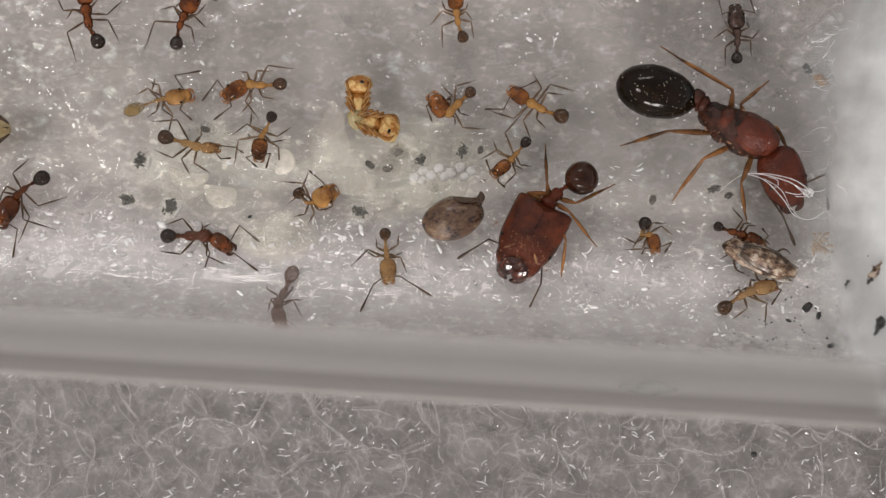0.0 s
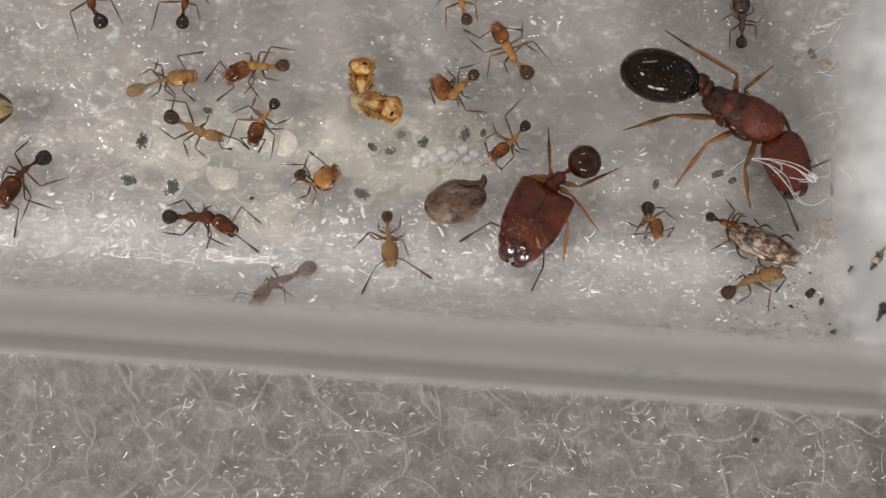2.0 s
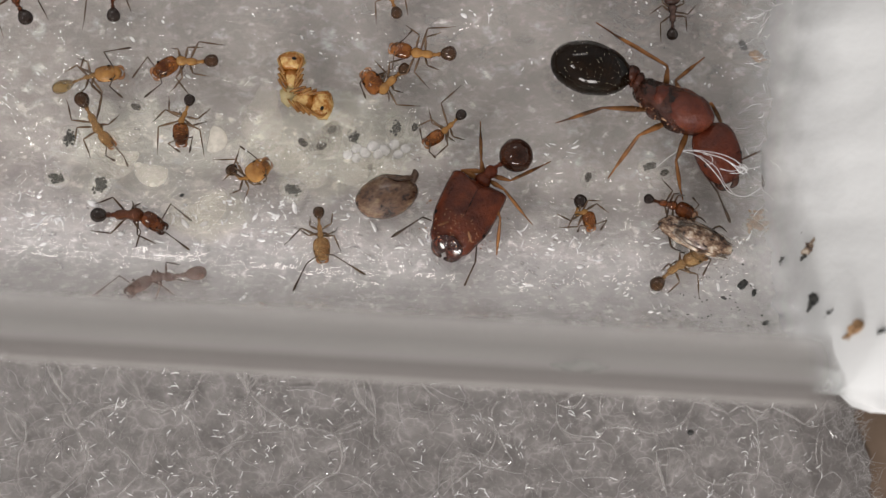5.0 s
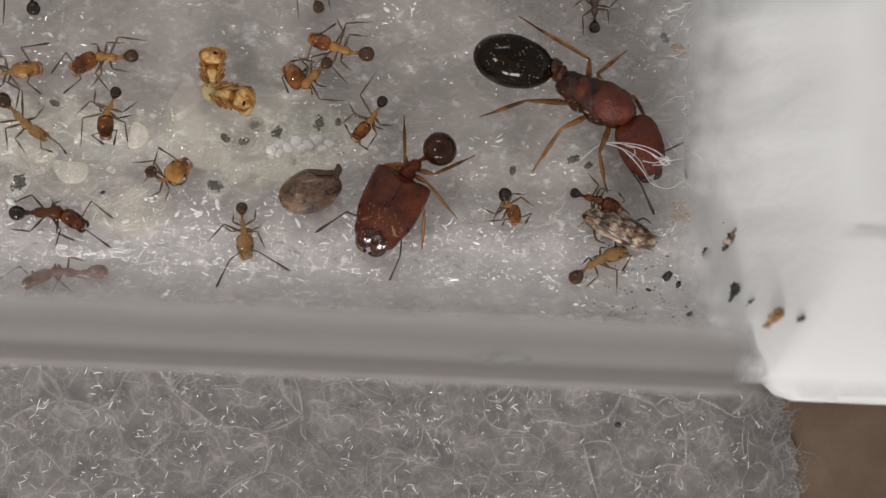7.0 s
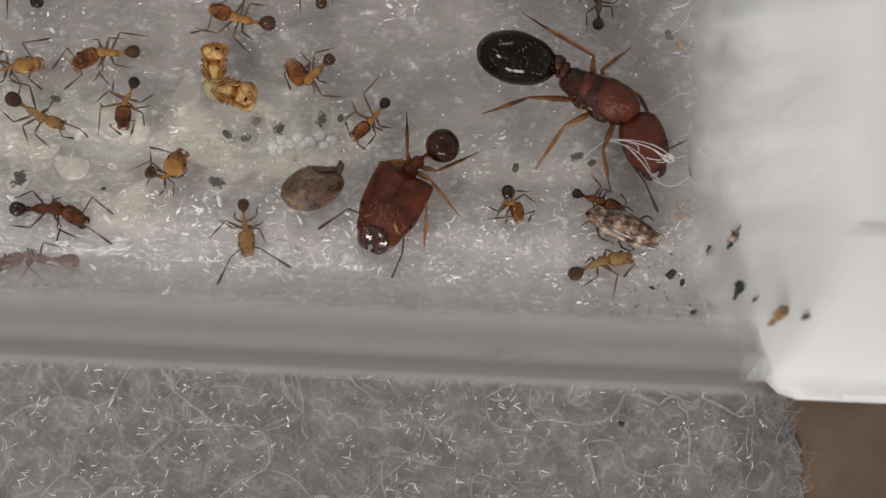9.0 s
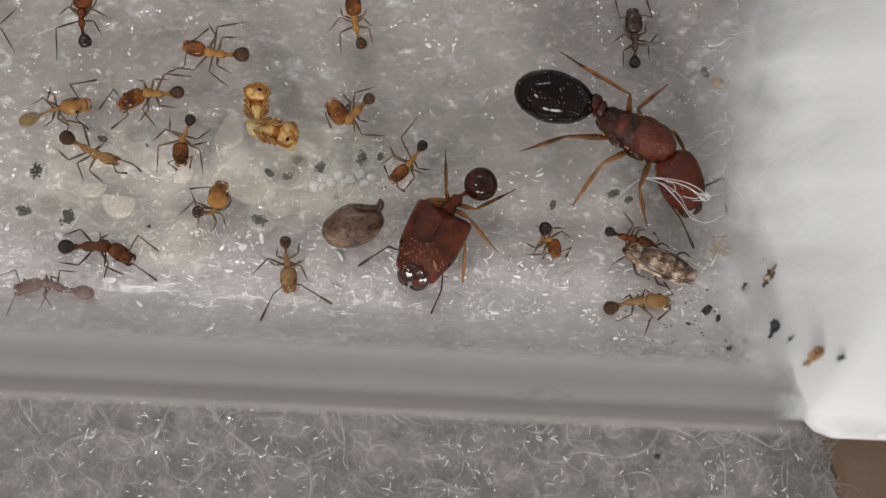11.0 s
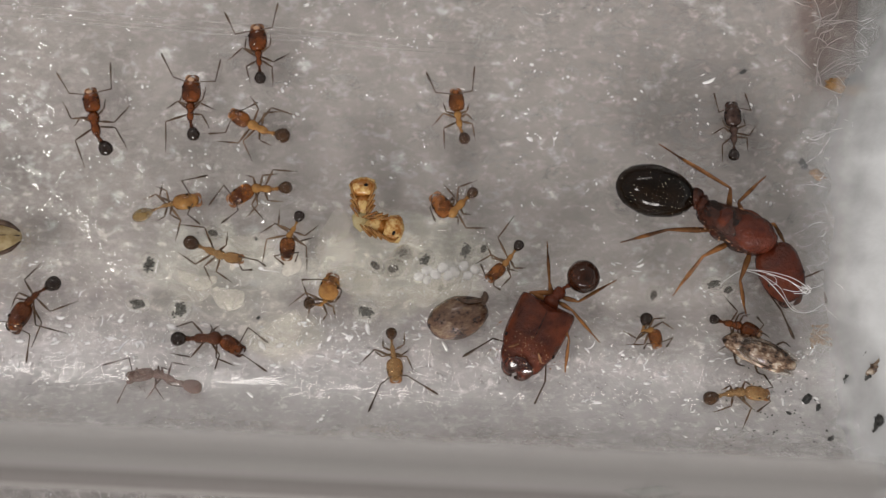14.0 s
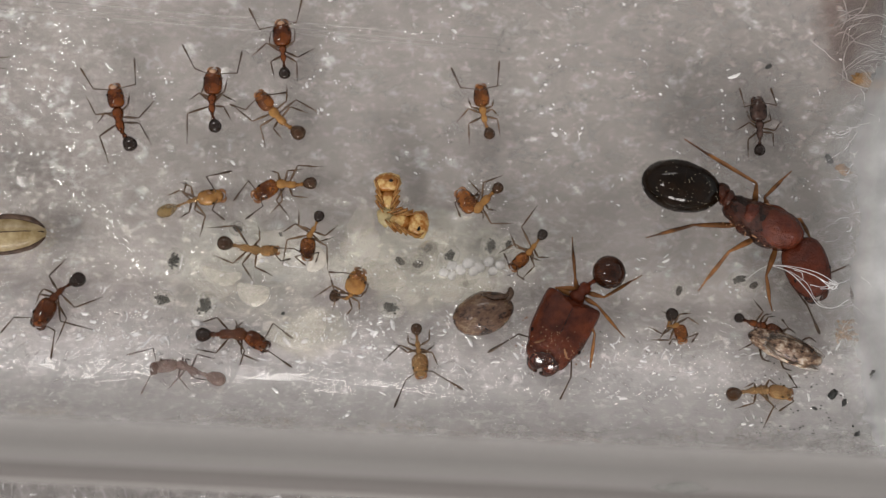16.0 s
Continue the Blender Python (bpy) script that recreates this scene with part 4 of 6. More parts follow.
def make_film():
    """The haze film, with painted glare along the foot of the near wall."""
    bm = bmesh.new()
    nx = 60
    rows = []
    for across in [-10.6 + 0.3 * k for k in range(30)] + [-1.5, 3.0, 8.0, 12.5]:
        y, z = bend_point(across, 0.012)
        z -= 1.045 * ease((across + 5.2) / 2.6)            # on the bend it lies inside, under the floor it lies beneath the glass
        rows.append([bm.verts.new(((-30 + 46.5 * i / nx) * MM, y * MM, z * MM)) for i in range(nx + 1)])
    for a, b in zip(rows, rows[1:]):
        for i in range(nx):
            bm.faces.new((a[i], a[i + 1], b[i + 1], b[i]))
    tagged(part("haze_film", bm, HAZE), "milky film on the floor and bend of the glass, glare painted in", "water film", kind="stuff")
    bm = bmesh.new()
    rows = []
    for across in [-9.4 + 0.3 * k for k in range(19)] + [-3.5, -1.0, 3.0, 8.0, 12.0]:
        y, z = bend_point(across, 0.022)
        rows.append([bm.verts.new(((-30 + 45.4 * i / nx) * MM, y * MM, z * MM)) for i in range(nx + 1)])
    for a, b in zip(rows, rows[1:]):
        for i in range(nx):
            bm.faces.new((a[i], a[i + 1], b[i + 1], b[i]))
    tagged(part("water_skin", bm, GLOSS), "clear rippled water skin glinting on the glass", "water film", kind="stuff")


def make_droplets():
    rng = np.random.default_rng(21)
    bm = bmesh.new()
    for _ in range(200):
        x = rng.uniform(-22, 15.5)
        s = rng.normal(-5.9, 0.8) if rng.random() < 0.75 else rng.uniform(-4.5, 9)
        y, z = bend_point(s, 0.01)
        tilt = Matrix.Rotation(-(YL - s) / RI, 4, "X") if s < YL else Matrix()
        size = min(rng.lognormal(-3.0, 0.5), 0.12 if s < -4.6 else 0.06)
        k = rng.uniform(1, 3.6)
        egg_shape(bm, (x, y, z), (size * k, size, size * 0.45), tilt @ zrot(rng.normal(-10, 40)), 0.5, 1.3, 1)
    for _ in range(430):
        y = rng.uniform(-16, -10.1)
        size = min(rng.lognormal(-3.5, 0.4), 0.055)
        egg_shape(bm, (rng.uniform(-22, 18.5), y, TISSUE_TOP + rng.uniform(0.1, 0.3)), (size * rng.uniform(2, 5), size, size), zrot(rng.uniform(0, 180)) @ Matrix.Rotation(rng.normal(0, 0.4), 4, "X"), 0.4, 1.3, 1)
    tagged(part("water_droplet", bm, DROP), "small clear water droplets on the glass", "water drop", kind="stuff")
    # white flecks, many standing in for glints by their colour alone
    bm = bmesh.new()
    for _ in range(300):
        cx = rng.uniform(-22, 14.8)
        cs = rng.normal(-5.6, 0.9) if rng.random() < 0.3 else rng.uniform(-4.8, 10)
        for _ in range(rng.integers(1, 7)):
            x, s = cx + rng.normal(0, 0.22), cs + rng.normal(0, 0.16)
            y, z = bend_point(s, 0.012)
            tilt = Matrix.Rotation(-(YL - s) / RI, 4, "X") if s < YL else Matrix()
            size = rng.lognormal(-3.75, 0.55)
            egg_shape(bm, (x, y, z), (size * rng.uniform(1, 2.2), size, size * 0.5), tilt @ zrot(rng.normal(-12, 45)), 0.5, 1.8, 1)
    # glints over the brood pile, modelled as white specks
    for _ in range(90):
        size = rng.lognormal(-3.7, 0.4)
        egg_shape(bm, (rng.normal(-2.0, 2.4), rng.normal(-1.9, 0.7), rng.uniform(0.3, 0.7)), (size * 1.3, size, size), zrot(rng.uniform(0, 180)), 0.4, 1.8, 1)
    for _ in range(16):                                    # larger drop glints as white patches along the foot of the bend
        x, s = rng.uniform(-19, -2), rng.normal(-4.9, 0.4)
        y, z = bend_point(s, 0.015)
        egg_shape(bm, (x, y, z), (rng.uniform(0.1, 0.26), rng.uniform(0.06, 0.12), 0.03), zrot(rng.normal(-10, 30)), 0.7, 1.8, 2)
    tagged(part("white_fleck", bm, FLECK_GLINT), "tiny white flecks on the glass floor, many of them painted glints", "fleck", kind="stuff")


def make_glints():
    """Thin curved white slivers that stand in for glints on glass and tissue."""
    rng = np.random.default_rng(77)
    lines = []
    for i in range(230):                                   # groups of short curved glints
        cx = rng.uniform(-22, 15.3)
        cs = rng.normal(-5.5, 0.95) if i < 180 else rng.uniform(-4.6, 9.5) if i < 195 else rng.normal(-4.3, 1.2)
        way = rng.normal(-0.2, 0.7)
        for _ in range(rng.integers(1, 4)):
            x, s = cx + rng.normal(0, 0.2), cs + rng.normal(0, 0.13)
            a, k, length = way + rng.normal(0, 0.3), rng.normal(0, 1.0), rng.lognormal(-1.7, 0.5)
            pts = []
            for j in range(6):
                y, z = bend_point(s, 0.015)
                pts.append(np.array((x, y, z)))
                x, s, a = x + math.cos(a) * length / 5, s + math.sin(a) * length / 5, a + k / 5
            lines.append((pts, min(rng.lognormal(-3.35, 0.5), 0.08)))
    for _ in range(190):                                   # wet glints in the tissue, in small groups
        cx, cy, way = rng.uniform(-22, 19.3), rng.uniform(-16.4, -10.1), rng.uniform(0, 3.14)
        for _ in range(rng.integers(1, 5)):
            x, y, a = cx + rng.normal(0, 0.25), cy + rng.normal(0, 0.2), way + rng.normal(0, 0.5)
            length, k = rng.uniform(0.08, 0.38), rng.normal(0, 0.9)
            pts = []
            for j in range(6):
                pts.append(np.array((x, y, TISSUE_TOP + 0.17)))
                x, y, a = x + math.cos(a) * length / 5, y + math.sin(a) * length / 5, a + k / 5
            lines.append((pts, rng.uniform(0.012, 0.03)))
    tagged(many_tubes("glint_sliver", lines, GLINT, 5), "fine white slivers painting glints on glass and tissue", "water mark", kind="stuff")


def make_scratches():
    lines = []
    for y0, r0 in ((8.43, 0.03), (8.15, 0.024), (7.95, 0.03)):
        lines.append(([np.array((-20 + 3.0 * k, y0 - 0.132 * k + 0.02 * math.sin(k * 2), 0.03)) for k in range(8)], r0))
    tagged(many_tubes("scratch", lines, STRAND, 4), "long faint parallel scratches in the glass floor", "scratch", kind="stuff")


make_glints()
make_scratches()
make_table()
make_tissue_fibres(make_tissue())
make_trough()
make_cotton()
make_film()
make_droplets()

# ------------------------------------------------------------------ queen and major
queen_look = Look("large queen ant", QUEEN_RED, QUEEN_DARK, QUEEN_BLACK, LEG_ORANGE)
major_look = Look("big-headed major ant", MAJOR_RED, MAJOR_RED, MAJOR_GASTER, LEG_ORANGE)
queen = ant(queen_look, 11.54, 0.51, -25, (2.64, 3.26, 3.6), (-41, 14),
    [(2.46, 0.35, 1.22, 0.79), (0.3, 2.52, -0.4, 0.9), (-4.12, 1.69, -0.93, 1.25), (2.21, -2.86, 1.07, -1.8), (-0.8, -3.5, -0.65, -1.63), (-3.65, -2.56, -2.36, -1.34)],
    [(3.83, 0.15, 4.67, -0.99), (3.03, -2.09, 4.19, -2.82)], widths=(0.88, 0.9, 1.0), thorax_shape=QUEEN_THORAX, stalk=0.12, gaster_wide=0.29,
    legs=0.1, pear=0.1, height=1.08, gaster_off=0.29, name="queen_ant", label="large dark red queen ant with a glossy black gaster", group="", flat_head=0.72)
def dress_queen(q):
    """Plates, grooves and wing scars of the queen's thorax, bands and dust on her gaster."""
    for name, c, size, mat, words in (("scutum", (0.58, 0, 1.68), (0.95, 0.7, 0.66), QUEEN_RED, "domed red back plate"),
                                      ("scutellum", (-0.66, 0.06, 1.66), (0.34, 0.42, 0.46), QUEEN_RED, "small rear back plate"),
                                      ("propodeum", (-1.15, 0.08, 1.2), (0.5, 0.48, 0.52), QUEEN_DARK, "darker hind part of the thorax"),
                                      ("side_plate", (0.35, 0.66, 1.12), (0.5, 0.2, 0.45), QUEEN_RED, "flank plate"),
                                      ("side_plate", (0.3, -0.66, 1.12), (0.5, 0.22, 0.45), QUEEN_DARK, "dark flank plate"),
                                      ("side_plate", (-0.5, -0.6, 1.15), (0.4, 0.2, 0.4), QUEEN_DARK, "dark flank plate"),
                                      ("wing_scar", (-0.1, -0.66, 1.52), (0.13, 0.06, 0.06), JAW_PALE, "pale scar of a shed wing"),
                                      ("wing_scar", (-0.55, -0.56, 1.48), (0.09, 0.05, 0.06), JAW_PALE, "pale scar of a shed wing"),
                                      ("wing_scar", (-0.2, 0.66, 1.5), (0.12, 0.06, 0.06), JAW_PALE, "pale scar of a shed wing"),
                                      ("node", (-1.66, 0.2, 1.25), (0.22, 0.36, 0.45), QUEEN_DARK, "dark scale-like petiole node"),
                                      ("neck", (-1.98, 0.36, 1.12), (0.3, 0.34, 0.38), QUEEN_DARK, "dark broad second petiole joint")):
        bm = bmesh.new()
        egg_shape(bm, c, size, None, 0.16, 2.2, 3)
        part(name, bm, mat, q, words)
    rr = random.Random(12)
    bm = bmesh.new()
    for _ in range(46):                                    # sand and dirt in the seams of the flank
        egg_shape(bm, (rr.gauss(-0.35, 0.6), rr.gauss(-0.62, 0.14), 1.5 + rr.uniform(-0.1, 0.15)), [rr.uniform(0.012, 0.045) for _ in range(3)], None, 0.6, 2.0, 1)
    part("dirt", bm, DUST_BROWN, q, "sandy dirt in the seams")
    bm = bmesh.new()
    for a, b, c in ((-0.95, 0.1, 1.62), (-0.9, -0.25, 1.6), (-0.1, -0.5, 1.72), (0.2, -0.62, 1.6), (-0.45, -0.48, 1.7)):
        egg_shape(bm, (a, b, c), (rr.uniform(0.03, 0.06), rr.uniform(0.06, 0.16), 0.08), zrot(rr.uniform(-30, 30)), 0.6, 2.0, 2)
    part("seam", bm, QUEEN_DARK, q, "dark hollows between the plates")
    m = Matrix.Translation((-1.53, 0.29, 1.08)) @ zrot(194)
    g, k0 = 3.6, 0.12 * 3.6 * 0.92
    span = g - k0
    for u in (0.3, 0.52, 0.74):
        w = 2 * math.sqrt(u * (1 - u)) * 0.29 * g * 1.0
        ring = [m @ Vector((k0 + u * span, w * 1.004 * math.cos(a), w * 0.905 * math.sin(a))) for a in [2 * math.pi * k / 40 for k in range(41)]]
        bm = bmesh.new()
        tube(bm, ring, [0.004] * len(ring), 5)
        part("band", bm, GASTER_TAN, q, "thin golden edge of a gaster plate")
    rr = random.Random(8)
    bm = bmesh.new()
    for _ in range(80):
        u, a = rr.betavariate(1.6, 1.6), rr.gauss(math.pi / 2, 0.6)
        w = 2 * math.sqrt(u * (1 - u)) * 0.29 * g
        egg_shape(bm, m @ Vector((k0 + u * span, w * math.cos(a), w * 0.9 * math.sin(a))), [rr.uniform(0.006, 0.02) for _ in range(3)], None, 0.5, 2.0, 1)
    part("dust", bm, DUST, q, "pale dust specks")


dress_queen(queen)
major = ant(major_look, 4.54, -2.57, -129, (3.37, 0.92, 1.61), (15, -18),
    [(2.2, 2.53, 0.85, 1.46), (0.15, 2.62, -0.05, 0.83), (-2.19, 1.46, -0.47, 0.79), (0.85, -0.65, 0.48, -0.87), (-1.49, -1.66, -0.29, -0.57), (0.92, -0.69, 0.49, -0.86)],
    [(2.76, 1.9, 4.29, 2.4), (2.85, -0.77, 4.24, -1.16)], widths=(0.97, 1.5, 1.0), head_shape=MAJOR_HEAD, stalk=0.2, gaster_wide=0.42,
    legs=0.085, pear=0.1, height=1.0, name="major_ant", label="brick-red major ant with a huge square head", group="", flat_head=0.62)



def dress_major(q):
    """The polished lower face and the grain of the huge head."""
    hl, cap = 3.37, 3.37 * 0.9
    m = Matrix.Translation((0.46 - 0.04 * hl, 0, 1.0)) @ zrot(15)
    tilt = zrot(15) @ Matrix.Rotation(radians(31), 4, "Y")
    for side in (1, -1):                                   # closed jaws, polished and dark, with a seam between them
        bm = bmesh.new()
        egg_shape(bm, m @ Vector((0.94 * cap, side * 0.29, 0.29)), (0.4, 0.32, 0.09), tilt @ zrot(side * -8), 0.03, 1.6, 4)
        part("jaw_plate", bm, MAJOR_SHINE, q, "polished dark jaw")
    bm = bmesh.new()
    egg_shape(bm, m @ Vector((0.84 * cap, 0.0, 0.44)), (0.2, 0.34, 0.1), tilt, 0.15, 2.0, 4)
    for y in (-0.3, -0.12, 0.08, 0.27):                    # toothed lower edge of the face
        egg_shape(bm, m @ Vector((0.885 * cap, y, 0.43)), (0.12, 0.065, 0.06), tilt, 0.3, 2.0, 2)
    part("clypeus", bm, MAJOR_SHINE, q, "toothed dark lip of the face")
    for side in (1, -1):                                   # pale feeler sockets
        bm = bmesh.new()
        p, w = smooth_line([m @ Vector((x * cap, side * y, z)) for x, y, z in ((0.64, 0.42, 0.66), (0.7, 0.58, 0.6), (0.74, 0.72, 0.5))], [0.03, 0.06, 0.03], 4)
        tube(bm, p, w, 6)
        part("socket", bm, JAW_PALE, q, "tawny feeler socket")
    rr = random.Random(3)
    bm = bmesh.new()
    for _ in range(60):
        x, y = rr.gauss(0.62, 0.13) * cap, rr.gauss(0, 0.2) * hl
        egg_shape(bm, m @ Vector((x, y, 0.62 * 0.38 * hl * math.sqrt(max(0.05, 1 - (y / (0.4 * hl)) ** 2)) - 0.04 * hl * 0.6)), (rr.uniform(0.015, 0.05), rr.uniform(0.012, 0.03), 0.02), zrot(rr.uniform(0, 180)), 0.6, 2, 1)
    part("dust", bm, DUST_BROWN, q, "sandy specks on the head")
    bm = bmesh.new()
    p, w = smooth_line([m @ Vector((x * cap, 0, z)) for x, z in ((0.12, 0.76), (0.3, 0.8), (0.5, 0.79))], [0.02, 0.03, 0.012], 4)
    tube(bm, p, w, 6)
    part("groove", bm, MANDIBLE, q, "dark middle furrow of the head")


dress_major(major)

# ------------------------------------------------------------------ workers
a1 = ant(rust, -14.27, 3.61, 103, (1.04, 1.00, 0.94), (-2, 22),
    [(1.2, 1.26), (0.1, 0.99), (-1.63, 0.85), (1.03, -0.49), (0.55, -1.44), (-1.24, -1.01)],
    [(1.38, 0.78, 2.38, 1.24), (1.24, -0.93, 2.37, -1.0)])
a2 = ant(rust, -10.54, 4.41, 91, (1.16, 0.77, 0.84), (-1, 14),
    [(0.79, 0.45), (0.13, 1.08), (-1.64, 1.07), (1.04, -0.51), (0.13, -0.9), (-0.63, -0.7)],
    [(1.36, 0.72, 2.38, 1.32), (1.22, -1.0, 2.16, -1.12)])
a3 = ant(rust, -7.76, 6.54, 97, (1.14, 0.64, 0.75), (-1, -1),
    [(0.99, 0.51), (0.06, 1.34), (-0.96, 0.49), (1.03, -0.51), (0.17, -1.23), (-1.15, -0.42)],
    [(1.01, 0.85, 1.99, 1.27), (1.17, -0.65, 2.21, -0.92)])
a4 = ant(tan, -7.87, 3.99, 136, (0.94, 0.89, 0.95), (-5, 13),
    [(1.55, 1.02), (-0.52, 1.26), (-0.75, 0.52), (0.74, -1.13), (-1.12, -1.35), (-0.69, -0.97)],
    [(1.06, 0.75, 1.74, 1.09), (0.79, -0.41, 0.48, -0.93)])
a5 = ant(tan, 0.40, 4.41, 102, (0.96, 0.69, 0.73), (-5, 12),
    [(0.82, 0.5), (-0.08, 1.11), (-1.06, 0.76), (0.58, -0.53), (-0.13, -0.6), (-0.93, -0.53)],
    [(1.19, 0.73, 2.11, 0.97), (1.01, -0.73, 2.01, -0.99)])
a6 = ant(dusky, 11.44, 4.25, 94, (1.02, 0.72, 0.72), (3, -2),
    [(0.8, 0.4), (0.02, 0.86), (-1.07, 0.39), (0.77, -0.5), (0.37, -1.01), (-0.69, -0.64)],
    [(0.89, 0.59, 1.71, 0.7), (0.92, -0.69, 1.67, -0.54)])
a7 = ant(straw, -11.15, 0.46, 18, (1.15, 0.52, 1.31), (-7, 7),
    [(-0.07, 0.99), (-0.38, 0.9), (-1.01, 0.51), (0.28, -0.77), (-0.21, -1.47), (-0.75, -0.47)],
    [(0.8, 0.77, 1.81, 0.74), (0.67, -0.59, 0.99, -1.09)], gaster_wide=0.22, stalk=0.34, widths=(0.84, 1.0, 0.9))
a8 = ant(tan, -7.41, 1.27, 178, (1.19, 0.85, 0.85), (36, 12),
    [(0.61, 1.21), (-0.18, 1.31), (-0.87, 0.45), (0.75, -0.52), (-0.55, -0.67), (-1.39, -0.83)],
    [(0.85, 0.95, 1.57, 1.53), (1.51, -0.02, 2.11, 0.82)], widths=(0.86, 1.0, 0.95))
a9 = ant(pale, -8.73, -1.39, -10, (0.80, 0.86, 0.98), (15, 0),
    [(0.18, 0.35), (0.06, 0.93), (-1.93, 0.45), (1.03, -0.88), (0.29, -1.25), (-1.47, -0.6)],
    [(1.71, 0.39, 2.06, 0.28), (1.31, -0.21, 1.62, -0.05)], widths=(0.86, 1.0, 0.95))
a10 = ant(amber, -6.31, -0.63, -119, (0.96, 0.55, 0.7), (28, 10),
    [(0.97, 1.31), (-0.29, 0.82), (-0.81, 0.72), (1.76, -0.36), (0.74, -1.11), (-0.5, -0.96)],
    [(0.51, 0.69, 1.12, 0.79), (1.17, -0.05, 1.27, 0.45)])
a11 = ant(tawny, -4.68, -3.13, 42, (1.12, 0.4, 0.68), (31, -58),
    [(-0.08, 1.24), (-1.17, 0.9), (-0.93, 0.01), (0.81, -0.19), (-0.14, -0.79), (-0.71, -0.52)],
    [(0.48, 0.84, -0.05, 1.31), (0.89, -0.15, 0.54, -0.3)], widths=(1.1, 1.0, 1.2))
a12 = ant(tan, 0.47, 0.80, -132, (1.13, 0.91, 0.72), (-99, -2),
    [(0.41, 0.49), (-0.38, 1.48), (-0.25, 0.59), (-0.35, -1.09), (-0.42, -0.46), (-1.46, -0.2)],
    [(0.72, -0.79, 0.96, -0.24), (0.13, -0.57, -0.21, -0.33)])
a13 = ant(amber, 2.54, -0.94, -126, (0.91, 0.58, 0.70), (-9, 3),
    [(1.09, 0.46), (0.1, 0.6), (-0.22, 0.78), (0.92, -0.93), (-0.01, -1.09), (-1.59, -0.9)],
    [(1.15, 0.19, 1.11, 0.54), (1.03, -0.34, 0.78, -0.76)], widths=(0.86, 1.0, 0.95))
a14 = ant(brown, -16.48, -3.55, -133, (1.39, 0.71, 1.02), (14, -14),
    [(1.49, 1.35), (0.05, 2.0), (-1.17, 1.31), (1.03, -0.4), (0.74, -0.59), (-1.19, -0.84)],
    [(1.06, 1.0, 2.0, 1.68), (1.87, -0.54, 2.81, -0.54)], widths=(0.86, 1.0, 0.95))
a15 = ant(brown, -9.29, -4.89, 3, (1.11, 1.14, 0.98), (-34, 1),
    [(0.39, 0.56), (0.0, 0.61), (-1.49, 0.47), (1.13, -1.15), (0.16, -1.44), (-1.63, -0.57)],
    [(1.63, 0.42, 2.4, -0.2), (1.51, -0.73, 2.36, -1.35)], widths=(0.86, 1.0, 0.95))
a16 = ant(ghost, -10.99, -6.50, 159, (1.13, 0.97, 1.22), (33, 5),
    [(0.4, 1.05), (-0.47, 0.72), (-1.01, -0.04), (0.52, -0.37), (0.12, -0.49), (-0.74, -0.92)],
    [(1.13, 0.94, 1.2, 1.68), (1.61, -0.16, 2.59, 0.43)], widths=(0.72, 0.85, 0.75), legs=0.032)
a17 = ant(pale, -1.82, -5.14, -78, (1.01, 0.57, 0.74), (-4, -6),
    [(0.85, 0.68), (-0.03, 0.64), (-0.78, 0.58), (0.26, -1.49), (-0.25, -0.76), (-0.69, -0.32)],
    [(1.02, 0.41, 1.95, 1.51), (1.19, -0.68, 2.22, -1.32)])
a18 = ant(amber, 8.33, -3.76, 15, (0.80, 0.53, 0.82), (-88, -123),
    [(1.09, -0.2), (0.9, 0.31), (-0.25, 0.67), (-0.64, -0.5), (-0.94, -0.38), (-0.91, 0.17)],
    [(0.9, -0.48, 0.61, -0.82), (-0.16, -0.48, -0.29, -0.7)])
a19 = ant(rust, 11.69, -3.55, -15, (0.93, 0.75, 0.63), (-15, -4),
    [(0.65, 0.54), (0.49, 0.59), (-0.43, 0.96), (0.92, -0.87), (0.46, -0.76), (-0.34, -1.22)],
    [(1.16, 0.25, 0.9, 0.51), (1.18, -0.57, 0.84, -0.82)])
a20 = ant(pale, 11.76, -6.37, 5, (1.03, 0.83, 0.95), (-13, 9),
    [(0.84, 0.35), (0.04, 0.27), (-0.45, 0.29), (0.7, -0.69), (-0.03, -1.5), (-0.98, -0.59)],
    [(1.49, 0.03, 1.34, 0.71), (1.27, -0.53, 0.72, -0.81)], widths=(0.86, 1.0, 0.95))
ax = ant(brown, -20.39, 6.42, -141, (0.62, 0.57, 0.62), (-15, -15),
    [(0.29, 0.93), (-0.5, 1.58), (-0.92, 1.26), (-0.39, -1.15), (-1.53, -0.15), (-1.39, 0.46)],
    [(0.56, -0.33, 0.84, -0.87), (0.97, 0.22, 1.52, 0.06)])


